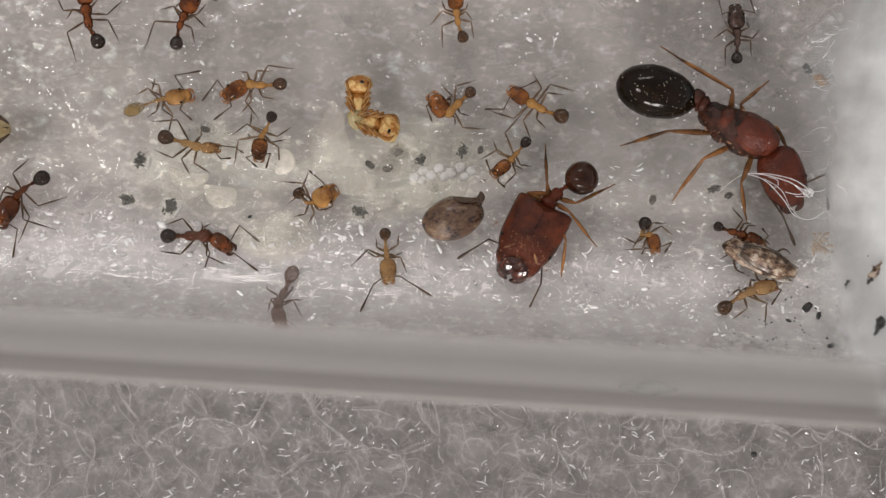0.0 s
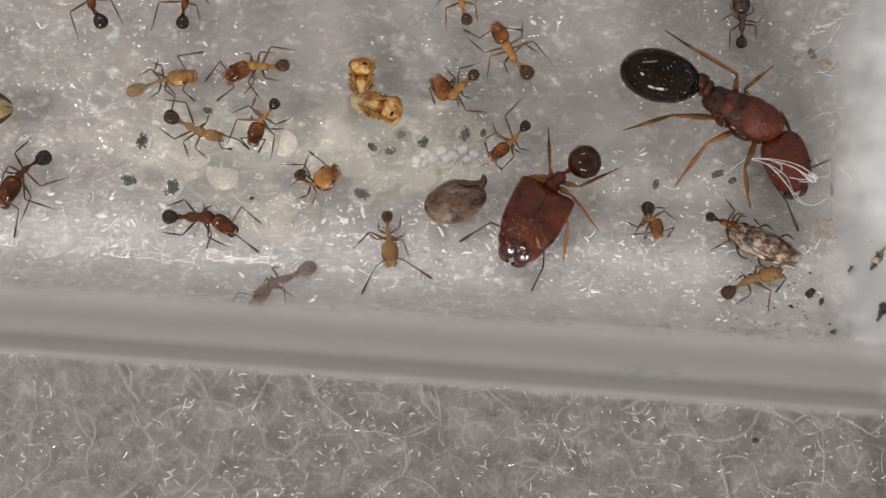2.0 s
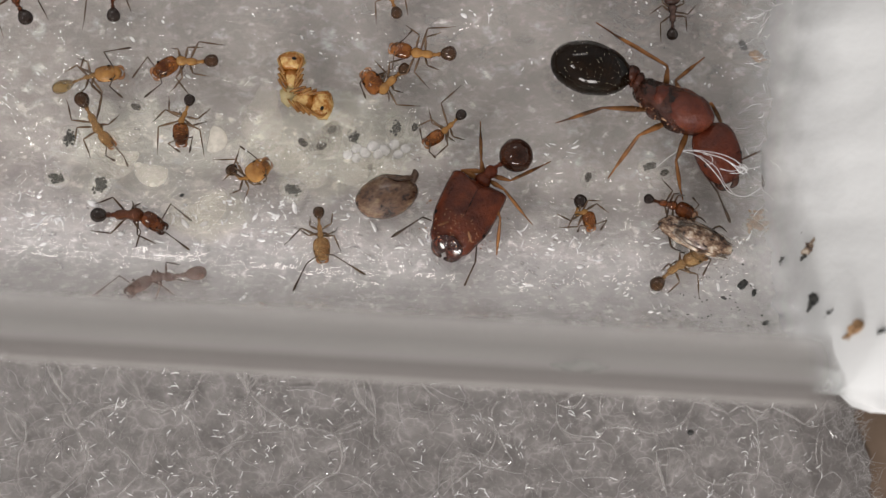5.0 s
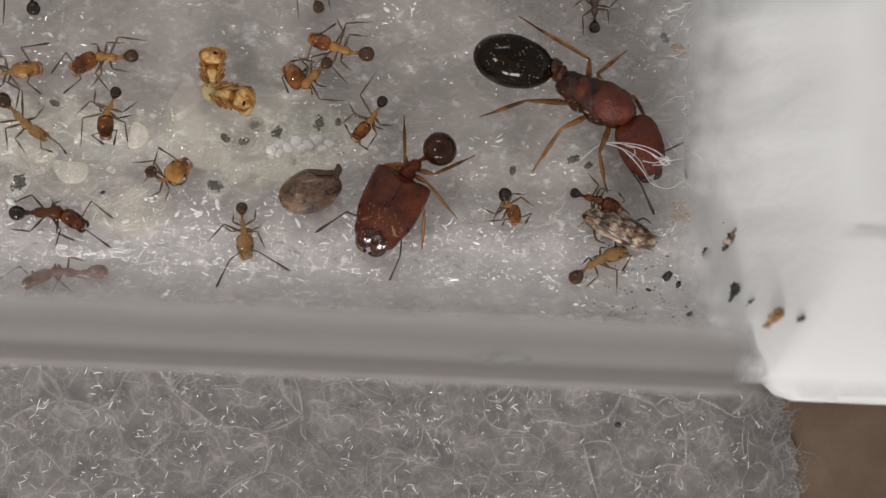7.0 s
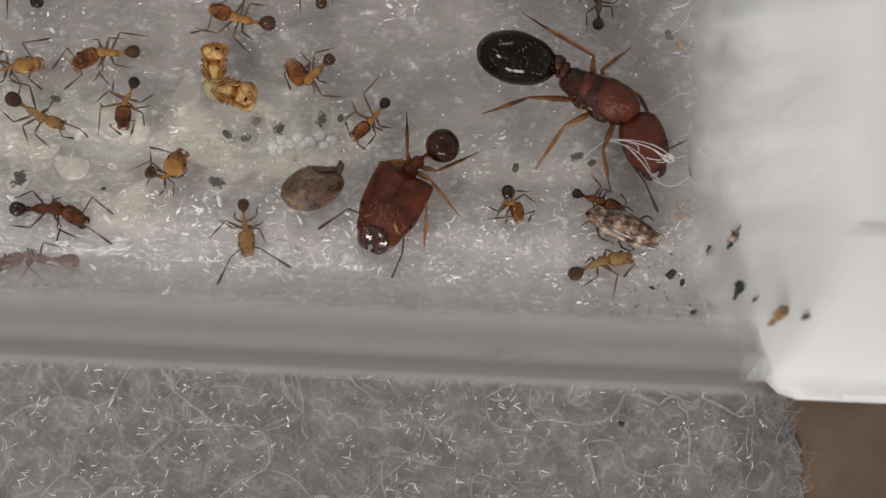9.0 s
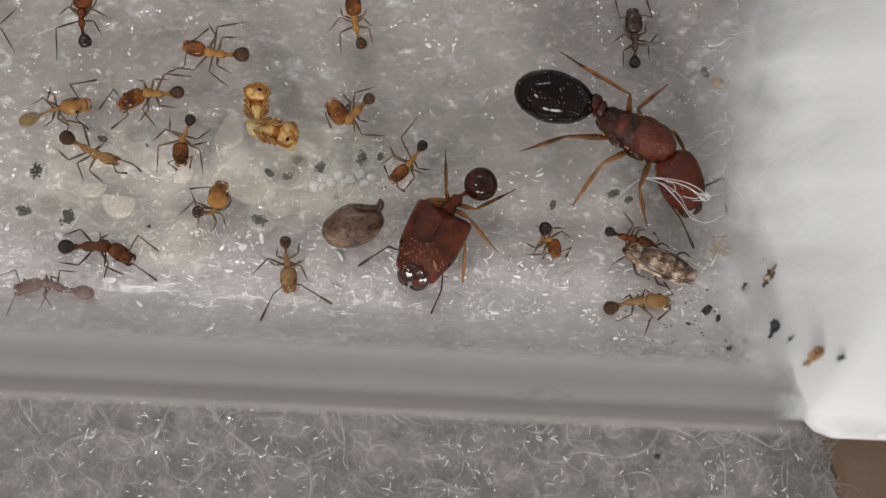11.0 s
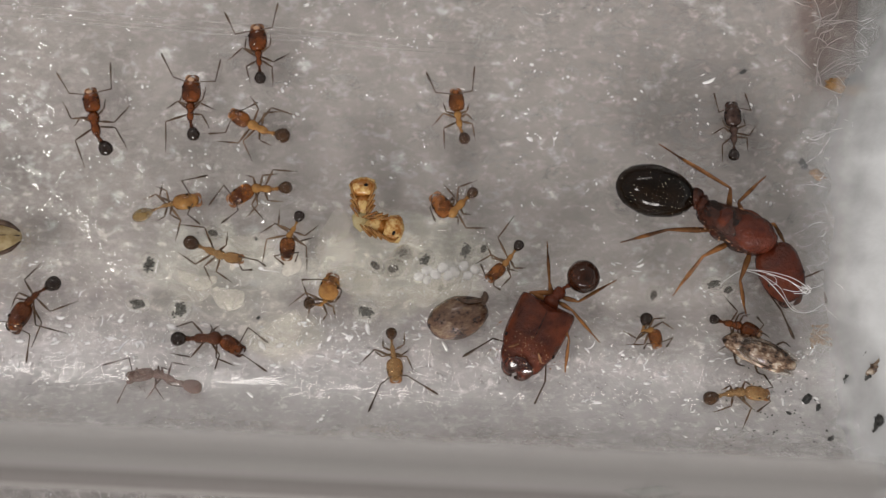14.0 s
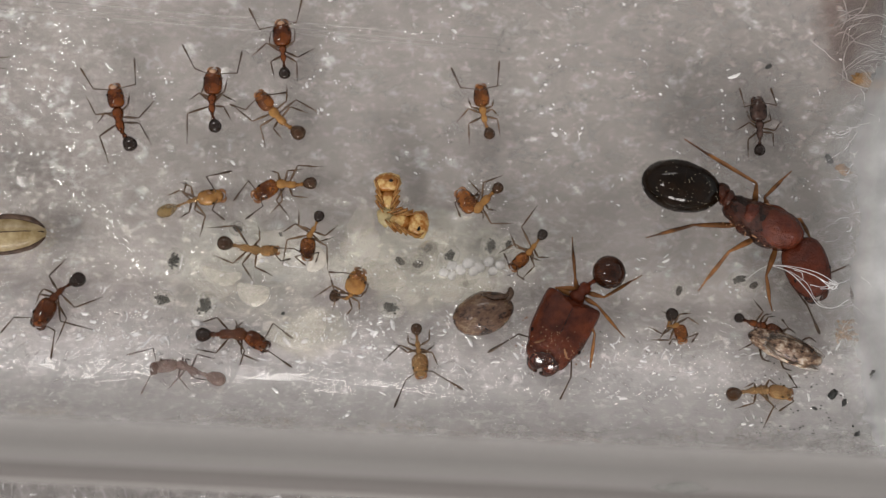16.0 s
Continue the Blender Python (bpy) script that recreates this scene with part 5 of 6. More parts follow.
# ------------------------------------------------------------------ brood
def gut_larva(x, y, size, turn, mat=GUT, skin=1.3, group="larvae"):
    ob = tagged(new("larva"), "milky translucent larva with a dark gut inside", "larva", group)
    ob.matrix_basis = seat(x, y, turn)
    bm = bmesh.new()
    egg_shape(bm, (0, 0, 0.5 * size), (0.62 * size * skin, 0.46 * size * skin, 0.48 * size), None, 0.12, 1.2, 3)
    part("body", bm, JELLY, ob)
    bm = bmesh.new()
    rr = random.Random(int(1000 + x * 37 + y * 91))
    core = 0.3 if size > 0.55 else 0.42
    egg_shape(bm, (0, 0, 0.5 * size), (core * size, core * 0.64 * size, 0.12 * size), None, 0.5, 1.8, 3)
    for _ in range(34):
        a, b = rr.uniform(0, 6.28), math.sqrt(rr.random())
        egg_shape(bm, (0.44 * size * b * math.cos(a), 0.3 * size * b * math.sin(a), size * rr.uniform(0.5, 0.72)), [size * rr.uniform(0.03, 0.1) for _ in range(2)] + [size * 0.05], zrot(rr.uniform(0, 180)), 0.5, 2.0, 2)
    part("gut", bm, mat, ob, "dark mottled gut")
    # white dots put the glints along the ridges into the colour
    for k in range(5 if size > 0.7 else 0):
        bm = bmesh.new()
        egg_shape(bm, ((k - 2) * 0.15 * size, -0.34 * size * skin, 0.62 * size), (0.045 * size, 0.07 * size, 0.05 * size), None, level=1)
        part("fold", bm, FLECK_GLINT, ob, "white glint dot on a ridge of the skin")
    return ob


def white_brood(x, y, a, b, turn, mat=CREAM, bent=0.35, label="creamy white plump larva lying on the glass"):
    """A plump bent grub with faint rings."""
    ob = tagged(new("white_larva"), label, "larva", "white brood")
    ob.matrix_basis = seat(x, y, turn)
    bm = bmesh.new()
    n = 22
    rings = []
    for i in range(n + 1):
        u = -math.cos(math.pi * i / n)
        w = max(0.04, (1 - u * u) ** 0.42) * (1 + 0.14 * u) * (1 + 0.035 * math.cos(u * 26))
        rings.append((a * u, bent * a * (u * u - 0.4), 0.46 * b, b * w, 0.45 * b * w))
    loft(bm, rings, 18)
    for v in bm.verts:
        v.co += Vector((noise.noise(v.co * 900 + Vector((x, y, 0))), noise.noise(v.co * 900 + Vector((y, 3, x))), 0)) * 0.16 * b * MM
    part("body", bm, mat, ob)
    return ob


for args in ((-11.82, -2.0, 0.75, 80), (-12.21, -3.57, 0.72, -10), (-10.49, -3.77, 0.8, 60), (-2.98, -3.52, 0.75, -8),
             (-0.69, -1.33, 0.62, 60), (0.9, -0.85, 0.68, 70), (10.89, -1.78, 0.6, 20)):
    gut_larva(*args)
for args in ((-9.32, -0.6, 0.42, -15), (-1.61, -1.07, 0.45, 35), (-2.7, -1.62, 0.45, -40), (-1.97, -1.72, 0.5, 15), (1.63, -0.77, 0.38, 80),
             (8.53, -2.34, 0.42, 80), (11.51, -1.98, 0.4, 30)):
    gut_larva(*args, GUT_BROWN, 1.6)
white_brood(-6.12, -1.72, 0.52, 0.36, 78)
white_brood(-8.63, -3.19, 0.72, 0.46, -8, CURD)
white_brood(-9.9, -2.5, 0.8, 0.3, -10, CURD)
for args in ((-10.51, -2.25, 0.6, 0.36, -12), (-10.2, -3.0, 0.9, 0.36, -5), (-3.08, -2.38, 0.62, 0.55, 70), (-1.32, -0.83, 0.6, 0.45, 40), (-4.27, -1.18, 0.9, 0.75, 20),
             (0.56, -2.45, 0.7, 0.4, 10), (-0.79, -2.63, 0.9, 0.5, 15), (-6.61, -4.6, 1.3, 0.6, 30), (-4.4, -0.2, 0.8, 0.5, 60), (-7.6, -0.9, 1.0, 0.5, 10),
             (-2.3, -2.9, 0.7, 0.4, 0), (-9.6, -1.6, 0.7, 0.4, 20), (-1.9, -1.5, 0.8, 0.6, 30), (-3.6, -2.2, 0.8, 0.5, -30), (-0.1, -2.0, 0.9, 0.4, 5)):
    white_brood(*args, mat=MILK, label="translucent whitish larva in the brood pile")

rng = random.Random(4)
for x, y, lift in ((-0.93, -2.0, 0), (-0.61, -1.71, 0), (-0.59, -2.12, 0), (-0.26, -1.88, 0), (0.27, -1.9, 0), (0.86, -1.49, 0), (1.04, -1.87, 0), (1.32, -1.63, 0),
                   (0.5, -1.75, 0), (0.02, -1.6, 0)):
    r = rng.uniform(0.17, 0.21)
    bm = bmesh.new()
    egg_shape(bm, (0, 0, r), (r * 1.15, r, r), level=3)
    tagged(part("egg", bm, EGG, None, "", seat(x, y, rng.uniform(0, 180))), "tiny pearly white glossy ant egg", "egg", "eggs")


def ruffle(bm, k):
    for v in bm.verts:
        v.co += Vector((noise.noise(v.co * 3100), noise.noise(v.co * 2900 + Vector((5, 1, 2))), noise.noise(v.co * 3300 + Vector((2, 7, 3))))) * 0.14 * k * MM


def pupa(x, y, turn, k):
    ob = tagged(new("pupa"), "golden ant pupa with a black eye and folded limbs", "pupa", "pupae")
    ob.matrix_basis = seat(x, y, turn)
    bm = bmesh.new()
    loft(bm, [(0.05 * k, 0, 0.42 * k, 0.2 * k, 0.2 * k), (0.2 * k, 0, 0.45 * k, 0.42 * k, 0.36 * k), (0.5 * k, 0, 0.46 * k, 0.5 * k, 0.42 * k), (0.8 * k, 0, 0.44 * k, 0.42 * k, 0.36 * k), (0.98 * k, 0, 0.4 * k, 0.15 * k, 0.15 * k)], 14)
    ruffle(bm, k)
    head = part("head", bm, PUPA, ob)
    for side in (1, -1):
        bm = bmesh.new()
        egg_shape(bm, (0.55 * k, -0.12 * k, 0.86 * k if side > 0 else 0.06 * k), (0.085 * k, 0.085 * k, 0.05 * k), level=2)
        part("eye", bm, EYE, head, "black pupal eye")
    bm = bmesh.new()
    loft(bm, [(-0.75 * k, 0, 0.4 * k, 0.2 * k, 0.2 * k), (-0.5 * k, 0, 0.42 * k, 0.34 * k, 0.32 * k), (-0.2 * k, 0, 0.42 * k, 0.36 * k, 0.34 * k), (0.12 * k, 0, 0.42 * k, 0.24 * k, 0.24 * k)], 12)
    ruffle(bm, k)
    part("thorax", bm, PUPA, ob)
    bm = bmesh.new()
    loft(bm, [(-1.45 * k, 0.05 * k, 0.34 * k, 0.1 * k, 0.1 * k), (-1.25 * k, 0.03 * k, 0.36 * k, 0.32 * k, 0.3 * k), (-0.95 * k, 0, 0.36 * k, 0.38 * k, 0.34 * k), (-0.65 * k, 0, 0.38 * k, 0.2 * k, 0.2 * k)], 12)
    ruffle(bm, k)
    part("abdomen", bm, PUPA_PALE, ob)
    for side in (1, -1):
        bm = bmesh.new()
        p, q = smooth_line([(0.8 * k, side * 0.2 * k, 0.72 * k), (0.62 * k, side * 0.4 * k, 0.74 * k), (0.25 * k, side * 0.36 * k, 0.8 * k), (-0.15 * k, side * 0.22 * k, 0.8 * k)], (0.03 * k, 0.05 * k, 0.05 * k, 0.05 * k), 3)
        tube(bm, p, q, 6)
        part("folded_antenna", bm, PUPA_DARK, head, "folded brown antenna")
    for i in range(6):
        side = 1 if i < 3 else -1
        j = i % 3
        bm = bmesh.new()
        p, r = smooth_line([(-0.05 * k - 0.2 * j * k, side * 0.3 * k, 0.55 * k), (0.1 * k - 0.25 * j * k, side * 0.42 * k, 0.72 * k), (-0.3 * k - 0.25 * j * k, side * 0.22 * k, 0.78 * k),
                            (-0.6 * k - 0.2 * j * k, side * 0.12 * k, 0.66 * k)], (0.045 * k, 0.055 * k, 0.045 * k, 0.025 * k), 3)
        tube(bm, p, r, 6)
        part("folded_leg", bm, PUPA_DARK, ob, "orange-brown folded leg")
    for o in ob.children_recursive:                        # plump across
        for v in o.data.vertices:
            v.co.y *= 1.3
    return ob


pupa(-3.3, 1.1, 92, 0.85)
pupa(-2.45, -0.05, -12, 0.9)


# ------------------------------------------------------------------ seeds and litter
def make_seed():
    ob = tagged(new("seed"), "mottled brown oval seed, gnawed open at one side", "seed")
    ob.matrix_basis = seat(0.72, -3.55, 22)
    bm = bmesh.new()
    egg_shape(bm, (0, 0, 0.78), (1.24, 0.86, 0.78), None, 0.05, 1.5, 4)
    for v in bm.verts:                                     # the gnawed hollow
        q = v.co / MM
        d = (q - Vector((0.75, 0.95, 1.1))).length
        if d < 0.62:
            v.co += (Vector((-0.35, -0.6, -0.45)) * (0.62 - d)) * MM
    part("shell", bm, SEED, ob)
    bm = bmesh.new()
    p, r = smooth_line([(0.28, 0.72, 1.12), (0.55, 0.5, 1.36), (0.95, 0.4, 1.3), (1.2, 0.35, 1.0)], (0.05, 0.09, 0.1, 0.06), 4)
    tube(bm, p, r, 8)
    part("rim", bm, SEED_DARK, ob, "dark raised rim of the opening")
    bm = bmesh.new()
    p, r = smooth_line([(1.08, 0.22, 0.9), (1.3, 0.42, 1.0), (1.34, 0.62, 0.95)], (0.16, 0.15, 0.05), 4)
    tube(bm, p, r, 8)
    part("tip", bm, SEED_DARK, ob, "dark pointed tip")


def make_husk():
    ob = tagged(new("seed_husk"), "straw-brown striped seed husk with dark edges", "seed husk")
    ob.matrix_basis = seat(-18.6, -1.25, 6)
    bm = bmesh.new()
    egg_shape(bm, (0, 0, 0.62), (1.65, 0.8, 0.6), None, 0.06, 1.5, 3)
    part("shell", bm, HUSK, ob)
    for k, thick in ((-0.56, 0.1), (0.08, 0.035), (0.56, 0.13)):
        bm = bmesh.new()
        line = []
        for i in range(9):
            u = -1 + 2 * i / 8
            w = math.sqrt(max(0, 1 - (u * 0.96) ** 2))
            line.append((1.62 * u, 0.8 * k * 1.6 * w, 0.62 + 0.57 * w * math.sqrt(max(0, 1 - (k * 1.6) ** 2))))
        p, r = smooth_line(line, [0.03] + [thick] * 7 + [0.03], 2)
        tube(bm, p, r, 6)
        part("stripe", bm, SEED_DARK, ob, "dark brown stripe")


def make_dead_insect():
    ob = tagged(new("dead_insect"), "dead winged insect, dry and grey-brown", "insect")
    ob.matrix_basis = seat(12.78, -4.42, -21)
    bm = bmesh.new()
    loft(bm, [(-1.7, 0, 0.35, 0.12, 0.1), (-1.4, 0, 0.42, 0.36, 0.3), (-0.6, 0, 0.5, 0.52, 0.42), (0.3, 0, 0.5, 0.56, 0.42), (1.1, 0, 0.45, 0.46, 0.36), (1.6, 0, 0.4, 0.26, 0.24), (1.85, 0, 0.36, 0.08, 0.08)], 16)
    for v in bm.verts:
        v.co *= 1 + 0.1 * noise.noise(v.co * 2600)
        v.co.x *= 0.88
    part("body", bm, CARCASS, ob)
    for side, tilt in ((1, 6), (-1, -9)):
        bm = bmesh.new()
        n = 12
        top = []
        for i in range(n + 1):
            u = i / n
            w = 0.34 * math.sin(math.pi * min(1, u * 0.92 + 0.06)) ** 0.7
            z = 0.92 - 0.35 * u + 0.05 * math.sin(u * 9)
            top.append([bm.verts.new(((-0.9 + 2.5 * u) * MM, (side * (0.16 + 0.12 * u) + q * w) * MM, (z - 0.10 * abs(q) + 0.015 * dz) * MM)) for q, dz in ((-1, 0), (0, 0), (1, 0), (1, -1), (0, -1), (-1, -1))])
        for a, b in zip(top, top[1:]):
            for k in range(6):
                bm.faces.new((a[k], a[(k + 1) % 6], b[(k + 1) % 6], b[k]))
        wing = part("wing", bm, WING, ob, "clear veined wing with brown stains")
        for k in range(4):
            bm = bmesh.new()
            line = [(-0.85 + 2.35 * u, side * (0.16 + 0.12 * u) + (k - 1.5) * 0.15 * math.sin(math.pi * min(1, u + 0.1)), 0.95 - 0.35 * u) for u in (0, 0.25, 0.5, 0.75, 1)]
            tube(bm, line, [0.02] * 5, 4)
            part("vein", bm, LEG_DARK, wing)
    for k in range(4):
        bm = bmesh.new()
        side = 1 if k % 2 else -1
        x = -0.9 + 0.45 * k
        p, r = smooth_line([(x, side * 0.4, 0.4), (x + 0.25, side * 0.75, 0.5), (x + 0.7, side * 0.72, 0.08)], (0.05, 0.04, 0.02), 3)
        tube(bm, p, r, 5)
        part("leg", bm, LEG_DARK, ob)


def make_threads():
    ob = tagged(new("cotton_thread"), "loose white cotton threads tangled over the queen's head", "thread")
    ob.matrix_basis = seat(13.2, -1.5, 0)
    for pts, r in (([(-1.3, 0.35, 0.9), (-0.7, 0.3, 1.5), (0.1, 0.05, 2.1), (0.7, -0.25, 2.15), (1.15, -0.3, 1.8)], 0.035),
                   ([(-1.3, 0.35, 0.9), (-0.6, 0.1, 1.4), (0.1, -0.6, 1.6), (0.7, -1.15, 1.0), (1.5, -1.25, 0.3), (2.1, -0.9, 0.2)], 0.035),
                   ([(0.1, -0.35, 1.9), (0.6, -0.42, 2.0), (1.1, -0.2, 1.9), (0.9, -0.45, 1.9), (0.5, -0.5, 1.9)], 0.028),
                   ([(0.4, -0.1, 2.1), (0.8, -0.4, 2.1), (1.0, -0.5, 1.9), (1.15, -0.35, 1.8)], 0.03),
                   ([(-0.5, 0.2, 1.6), (-0.25, 0.1, 1.9), (-0.2, -0.15, 1.9), (-0.4, -0.2, 1.7)], 0.022),
                   ([(1.1, -0.3, 1.8), (1.7, -0.15, 1.2), (2.2, 0.1, 0.8)], 0.02),
                   ([(-1.3, 0.35, 0.95), (-0.5, 0.32, 1.6), (0.3, 0.12, 2.15), (0.9, -0.2, 2.1), (1.2, -0.45, 1.7)], 0.03),
                   ([(-0.6, 0.15, 1.45), (0.0, -0.3, 1.75), (0.5, -0.9, 1.25), (1.2, -1.25, 0.5), (1.9, -1.15, 0.25)], 0.022),
                   ([(0.75, -0.2, 2.1), (0.95, -0.3, 2.12), (0.9, -0.45, 2.05), (0.75, -0.4, 2.08), (0.8, -0.22, 2.12)], 0.03),
                   ([(0.95, -0.15, 2.05), (1.15, -0.3, 1.95), (1.0, -0.5, 1.95), (0.85, -0.35, 2.05)], 0.03),
                   ([(-2.0, -0.3, 0.05), (-1.6, 0.1, 0.4), (-1.3, 0.35, 0.9)], 0.025)):
        bm = bmesh.new()
        p, q = smooth_line(pts, [r * 0.45] * len(pts), 5)
        tube(bm, p, q, 5)
        part("thread", bm, COTTON_FIBRE, ob)


def speck(x, s, size, mat, label, stretch=1.4, name="debris_flake", lift=0.0, jag=1.0, turn=None):
    bm = bmesh.new()
    egg_shape(bm, (0, 0, 0.45 * size), (size * stretch, size * 0.8, size * 0.5), None, jag, 2.2, 3)
    return tagged(part(name, bm, mat, None, "", seat(x, s, (x * 77 + s * 31) % 180 if turn is None else turn, lift)), label, "debris", "litter by the cotton")


make_seed()
make_husk()
make_dead_insect()
make_threads()
for args in ((14.77, -6.27, 0.16), (15.2, -6.6, 0.1),
             (11.78, 6.83, 0.09), (14.33, 3.22, 0.14), (15.5, -8.0, 0.1), (16.2, -7.6, 0.1), (14.0, -6.9, 0.07), (-7.36, -3.95, 0.06), (-7.6, -0.75, 0.06)):
    speck(*args, DEBRIS, "small dark grey crumb of nest waste")
speck(15.75, 6.3, 0.34, TAWNY, "tawny translucent husk scrap by the cotton", 2.4, "husk_scrap", 0.5, 0.5, -8)
speck(15.95, 6.52, 0.24, DEBRIS, "dark crumb beside the tawny scrap", 1.4, "debris_flake", 0.8, 0.6, 10)
for args in ((15.1, -3.7, 0.1), (15.35, -3.9, 0.13), (15.6, -3.75, 0.11), (15.75, -4.0, 0.08), (15.3, -3.5, 0.07), (15.0, -4.1, 0.06), (14.9, 2.8, 0.2)) + tuple((15.0 + 0.17 * (k % 5) + 0.05 * (k % 3), -3.3 - 0.2 * (k // 5), 0.05 + 0.02 * (k % 4)) for k in range(18)):
    speck(*args, DEBRIS_BROWN, "brown crumb of nest waste by the cotton")
def cotton_litter(x, y, size, mat, label, stretch=1.2):
    bm = bmesh.new()
    egg_shape(bm, (0, 0, 0.06), (size * stretch, size * 0.8, size * 0.4), None, 1.1, 2.2, 3)
    m = Matrix.Translation(Vector((x, y, on_edge(x, y))) * MM) @ zrot((x * 77 + y * 31) % 60 + 60) @ Matrix.Rotation(radians(-40), 4, "Y")
    tagged(part("litter_flake", bm, mat, None, "", m), label, "debris", "litter on the cotton")


for args in ((15.93, -5.21, 0.17), (16.39, -4.21, 0.12), (16.65, -6.7, 0.3), (17.03, -7.0, 0.16), (16.46, -8.8, 0.14), (18.29, -7.5, 0.16), (16.5, -5.0, 0.2)):
    cotton_litter(*args, DEBRIS, "blackish grey flake stuck to the loose cotton")
cotton_litter(16.62, -4.75, 0.34, CARCASS, "grey-brown scrap caught in the loose cotton")
cotton_litter(17.6, -7.6, 0.34, DEBRIS_BROWN, "tan-brown crumb sunk in the cotton", 1.5)
hair = np.random.default_rng(17)
hairs = [(wander(hair, hair.uniform(14.0, 15.4), hair.uniform(6.2, 9.6), hair.uniform(0.3, 1.4), hair.uniform(0.8, 2.2), 0.9, 9, heading=hair.normal(1.0, 0.8)), hair.uniform(0.01, 0.028)) for _ in range(26)]
tagged(many_tubes("plant_hair", hairs, FIBRE), "pale brown plant hairs caught in the cotton", "fibre", kind="stuff")
bm = bmesh.new()
egg_shape(bm, (0, 0, 0.22), (0.62, 0.5, 0.22), None, 0.4, 1.8, 4)
tagged(part("shed_skin", bm, JELLY, None, "", seat(15.35, -3.85, 20)), "clear crumpled shed skin with brown crumbs", "debris", "litter by the cotton")
grit = random.Random(31)
bm = bmesh.new()
for _ in range(70):
    x, s_ = grit.uniform(11.5, 16.6), grit.uniform(-8.6, -4.8)
    y, z = bend_point(s_, 0.02)
    egg_shape(bm, (x, y, z), [grit.uniform(0.015, 0.045) * q for q in (1.5, 1.0, 0.7)], zrot(grit.uniform(0, 180)), 0.5, 2.0, 1)
tagged(part("grit", bm, DEBRIS), "tiny dark grains of grit strewn on the glass bend", "grit", kind="stuff")
bm = bmesh.new()
egg_shape(bm, (0, 0, 0.05), (0.13, 0.12, 0.1), level=2)
tagged(part("black_grain", bm, DEBRIS, None, "", pose(13.33 * MM, -12.24 * MM, -0.95 * MM)), "single round black grain lying on the tissue", "debris")


# ------------------------------------------------------------------ what moves
def stroll(walker, rows):
    """Key an ant along the glass: seconds, x, s, heading."""
    walk(walker, [(t, seat(x, s, a)) for t, x, s, a in rows])


def gait(walker, spans, every=0.25, swing=13):
    """Swing the legs in two sets of three while the ant walks."""
    for i, leg in enumerate(c for c in walker.children if c.name.startswith("leg")):
        rest = leg.matrix_basis.copy()
        rows, sign = [(0.0, rest)], (1 if i in (0, 2, 4) else -1) * (1 if i < 3 else -1)
        for t0, t1 in spans:
            k, t = 0, t0 + every
            while t < t1:
                rows.append((round(t, 2), rest @ zrot(sign * swing * (1 if k % 2 else -1))))
                t, k = t + every, k + 1
        rows.append((16.0, rest))
        walk(leg, rows)


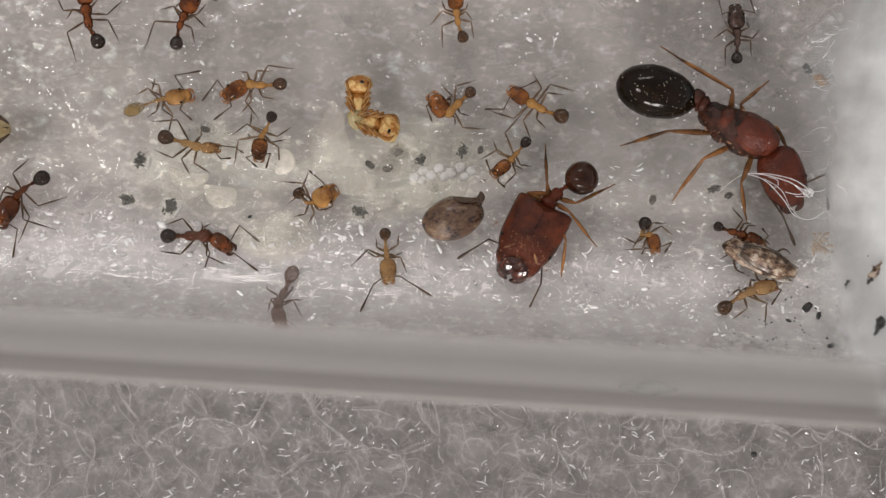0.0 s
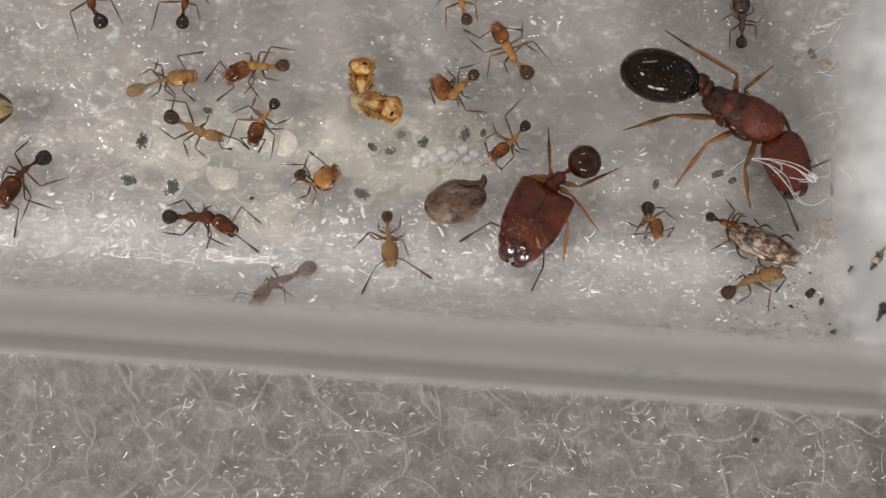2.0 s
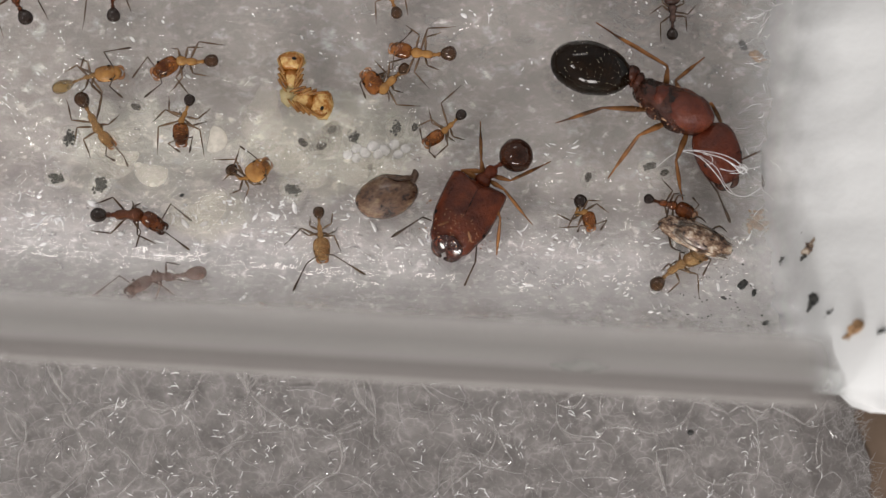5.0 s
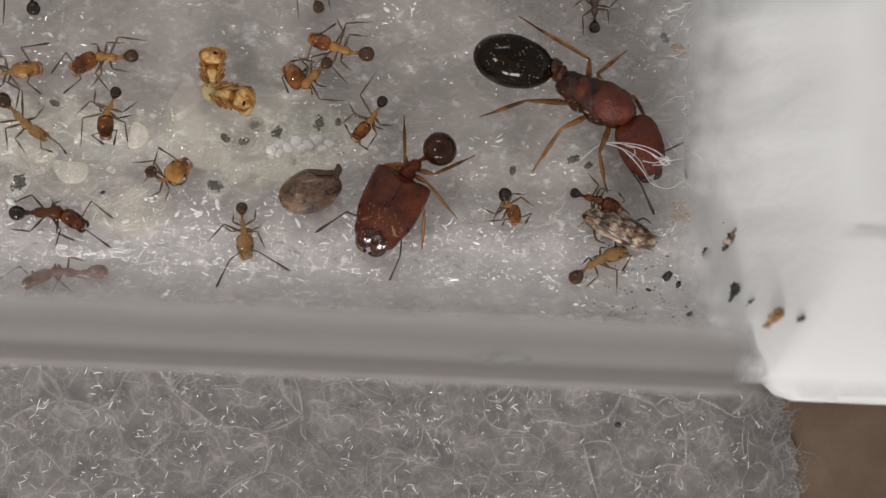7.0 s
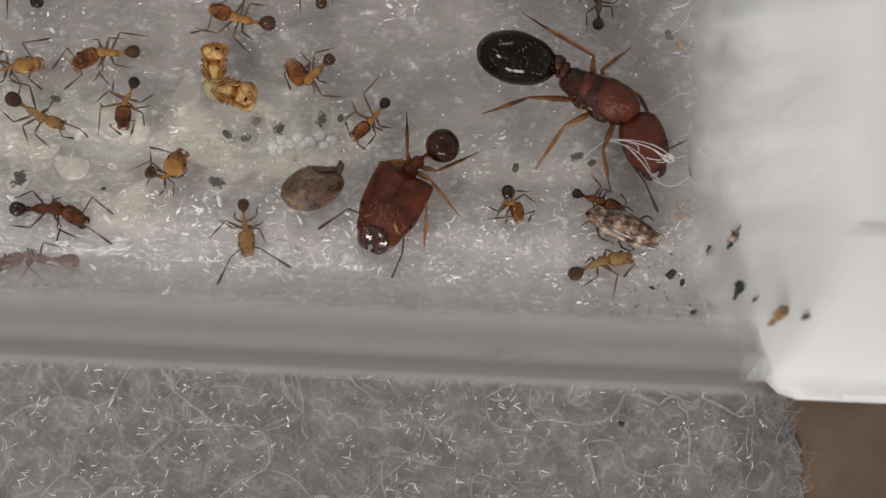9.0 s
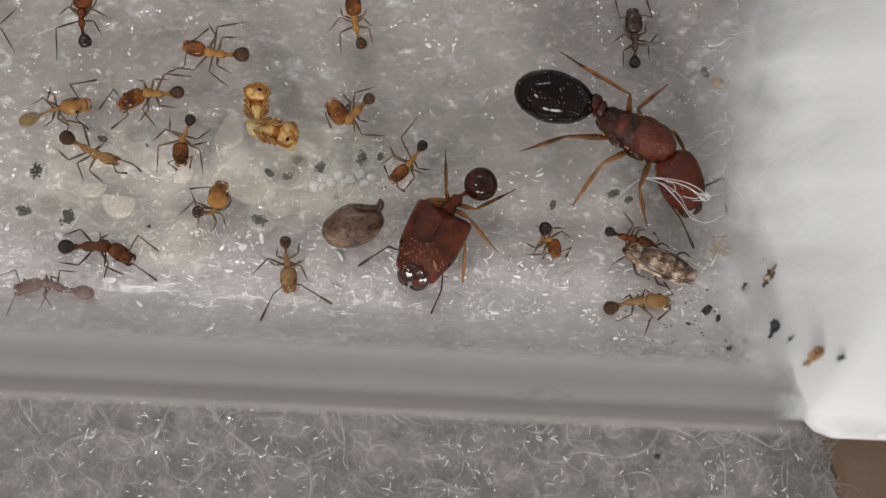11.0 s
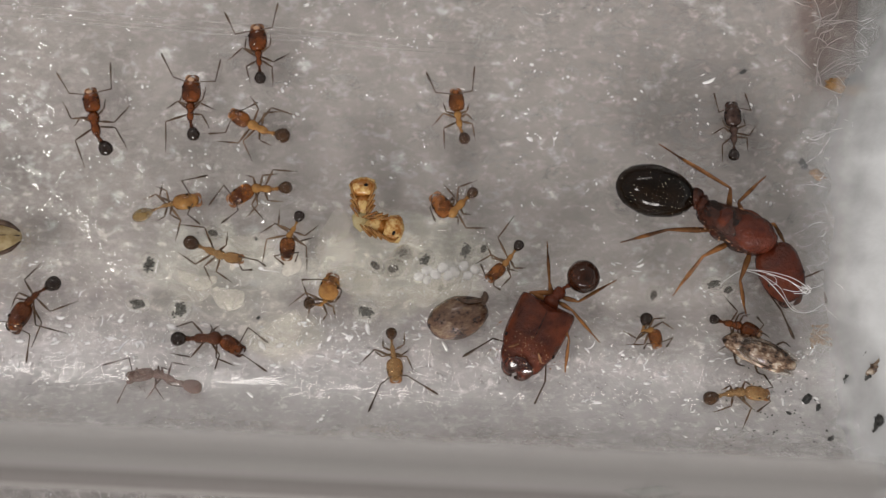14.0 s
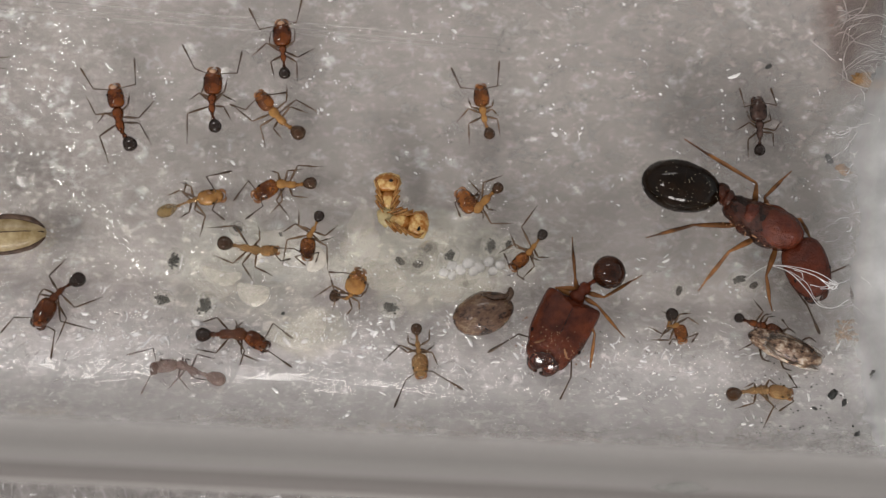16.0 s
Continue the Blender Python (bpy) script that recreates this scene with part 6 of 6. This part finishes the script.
def motions():
    stroll(a4, [(0, 3.73, 1.07, 154), (0.5, 2.95, 1.55, 171), (1, 2.5, 1.43, 176), (1.5, 2.7, 1.88, 137), (2, 2.45, 2.48, 125), (2.5, 2.46, 2.79, 117), (3, 2.48, 2.87, 117), (3.5, 2.69, 2.45, 133), (4, 2.33, 2.0, 172), (4.5, 1.75, 2.21, 180), (5, 1.75, 2.1, 176), (7.5, 1.41, 2.05, 164), (8, 0.12, 2.43, 167), (8.5, -1.31, 2.78, 166), (11, -5.05, 2.97, 172), (11.5, -5.75, 3.18, 176), (12, -6.75, 3.52, 156), (12.5, -7.34, 3.73, 154), (13, -7.37, 3.99, 143), (13.5, -7.43, 3.77, 143), (14, -7.68, 3.73, 157), (14.5, -7.77, 3.63, 163), (15, -7.8, 3.65, 159), (15.5, -7.72, 3.83, 141), (16, -7.87, 3.99, 136)])
    stroll(a16, [(0, -5.73, -7.61, 256), (1.5, -5.77, -7.69, 222), (3.5, -6.66, -7.75, 202), (5, -7.62, -7.75, 191), (8, -8.84, -7.44, 178), (11, -10.78, -6.74, 166), (12.5, -10.93, -6.78, 162), (14.5, -10.91, -6.67, 160), (16, -10.99, -6.5, 159)])
    stroll(a13, [(0, 2.95, -0.98, -128), (0.5, 3.0, -0.99, -127), (1, 2.86, -1.13, -129), (1.5, 2.91, -0.97, -134), (2, 2.79, -0.99, -130), (2.5, 2.73, -0.87, -135), (3, 2.73, -0.8, -142), (3.5, 2.89, -0.83, -135), (4, 2.76, -0.82, -137), (4.5, 2.78, -0.61, -137), (5, 2.91, -0.75, -134), (7.5, 2.98, -0.55, -120), (8, 3.06, -0.67, -121), (8.5, 2.92, -0.69, -127), (11, 2.86, -0.9, -125), (12, 2.56, -0.8, -127), (12.5, 2.68, -1.02, -125), (14.5, 2.59, -1.19, -126), (16, 2.54, -0.94, -126)])
    stroll(a11, [(0, -4.96, -3.27, 5), (1.5, -4.96, -3.21, -1), (2.5, -4.98, -3.27, 19), (3.5, -4.99, -3.14, 21), (5, -4.91, -3.17, 10), (8, -4.99, -3.42, 19), (11, -4.83, -3.24, 48), (12.5, -4.8, -3.26, 42), (14.5, -4.69, -3.18, 47), (16, -4.68, -3.13, 42)])
    stroll(a9, [(0, -9.81, -1.26, -13), (1.5, -9.7, -1.44, -22), (2.5, -9.88, -1.35, -25), (3.5, -10.65, -1.45, -47), (5, -10.83, -1.37, -58), (8, -10.18, -1.32, -34), (11, -9.71, -1.13, -27), (12.5, -9.58, -1.16, -27), (14.5, -9.01, -1.44, -17), (16, -8.73, -1.39, -10)])
    stroll(a10, [(0, -6.98, -0.64, -119), (1.5, -7.08, -0.75, -131), (2.5, -7.1, -0.8, -131), (3.5, -7.2, -0.71, -130), (5, -7.42, -0.93, -113), (8, -6.95, -0.64, -117), (11, -6.12, -0.4, -115), (12.5, -6.12, -0.42, -114), (14.5, -6.15, -0.47, -121), (16, -6.31, -0.63, -119)])
    stroll(a20, [(0, 12.3, -5.99, 31), (1.5, 12.38, -6.01, 28), (3.5, 12.3, -5.94, 29), (5, 12.12, -5.82, 38), (8, 11.89, -6.01, 29), (11, 11.91, -6.19, 12), (12.5, 11.83, -6.29, 11), (14.5, 11.87, -6.26, 8), (16, 11.76, -6.37, 5)])
    stroll(a19, [(0, 11.89, -3.47, -14), (1.5, 11.52, -3.67, -14), (3.5, 11.44, -3.73, -12), (5, 11.69, -3.23, -10), (8, 11.77, -3.38, -13), (11, 11.56, -3.51, -13), (12.5, 11.71, -3.21, -16), (14.5, 11.73, -3.42, -9), (16, 11.69, -3.55, -15)])
    stroll(a2, [(0, -10.49, 3.65, 71), (12.5, -10.32, 4.18, 92), (14.5, -10.47, 4.3, 91), (16, -10.54, 4.41, 91)])
    gait(a4, ((0.0, 1.2), (3.4, 5.2), (5.2, 12.4)))
    gait(a16, ((0.4, 11.0),), 0.4, 11)


motions()
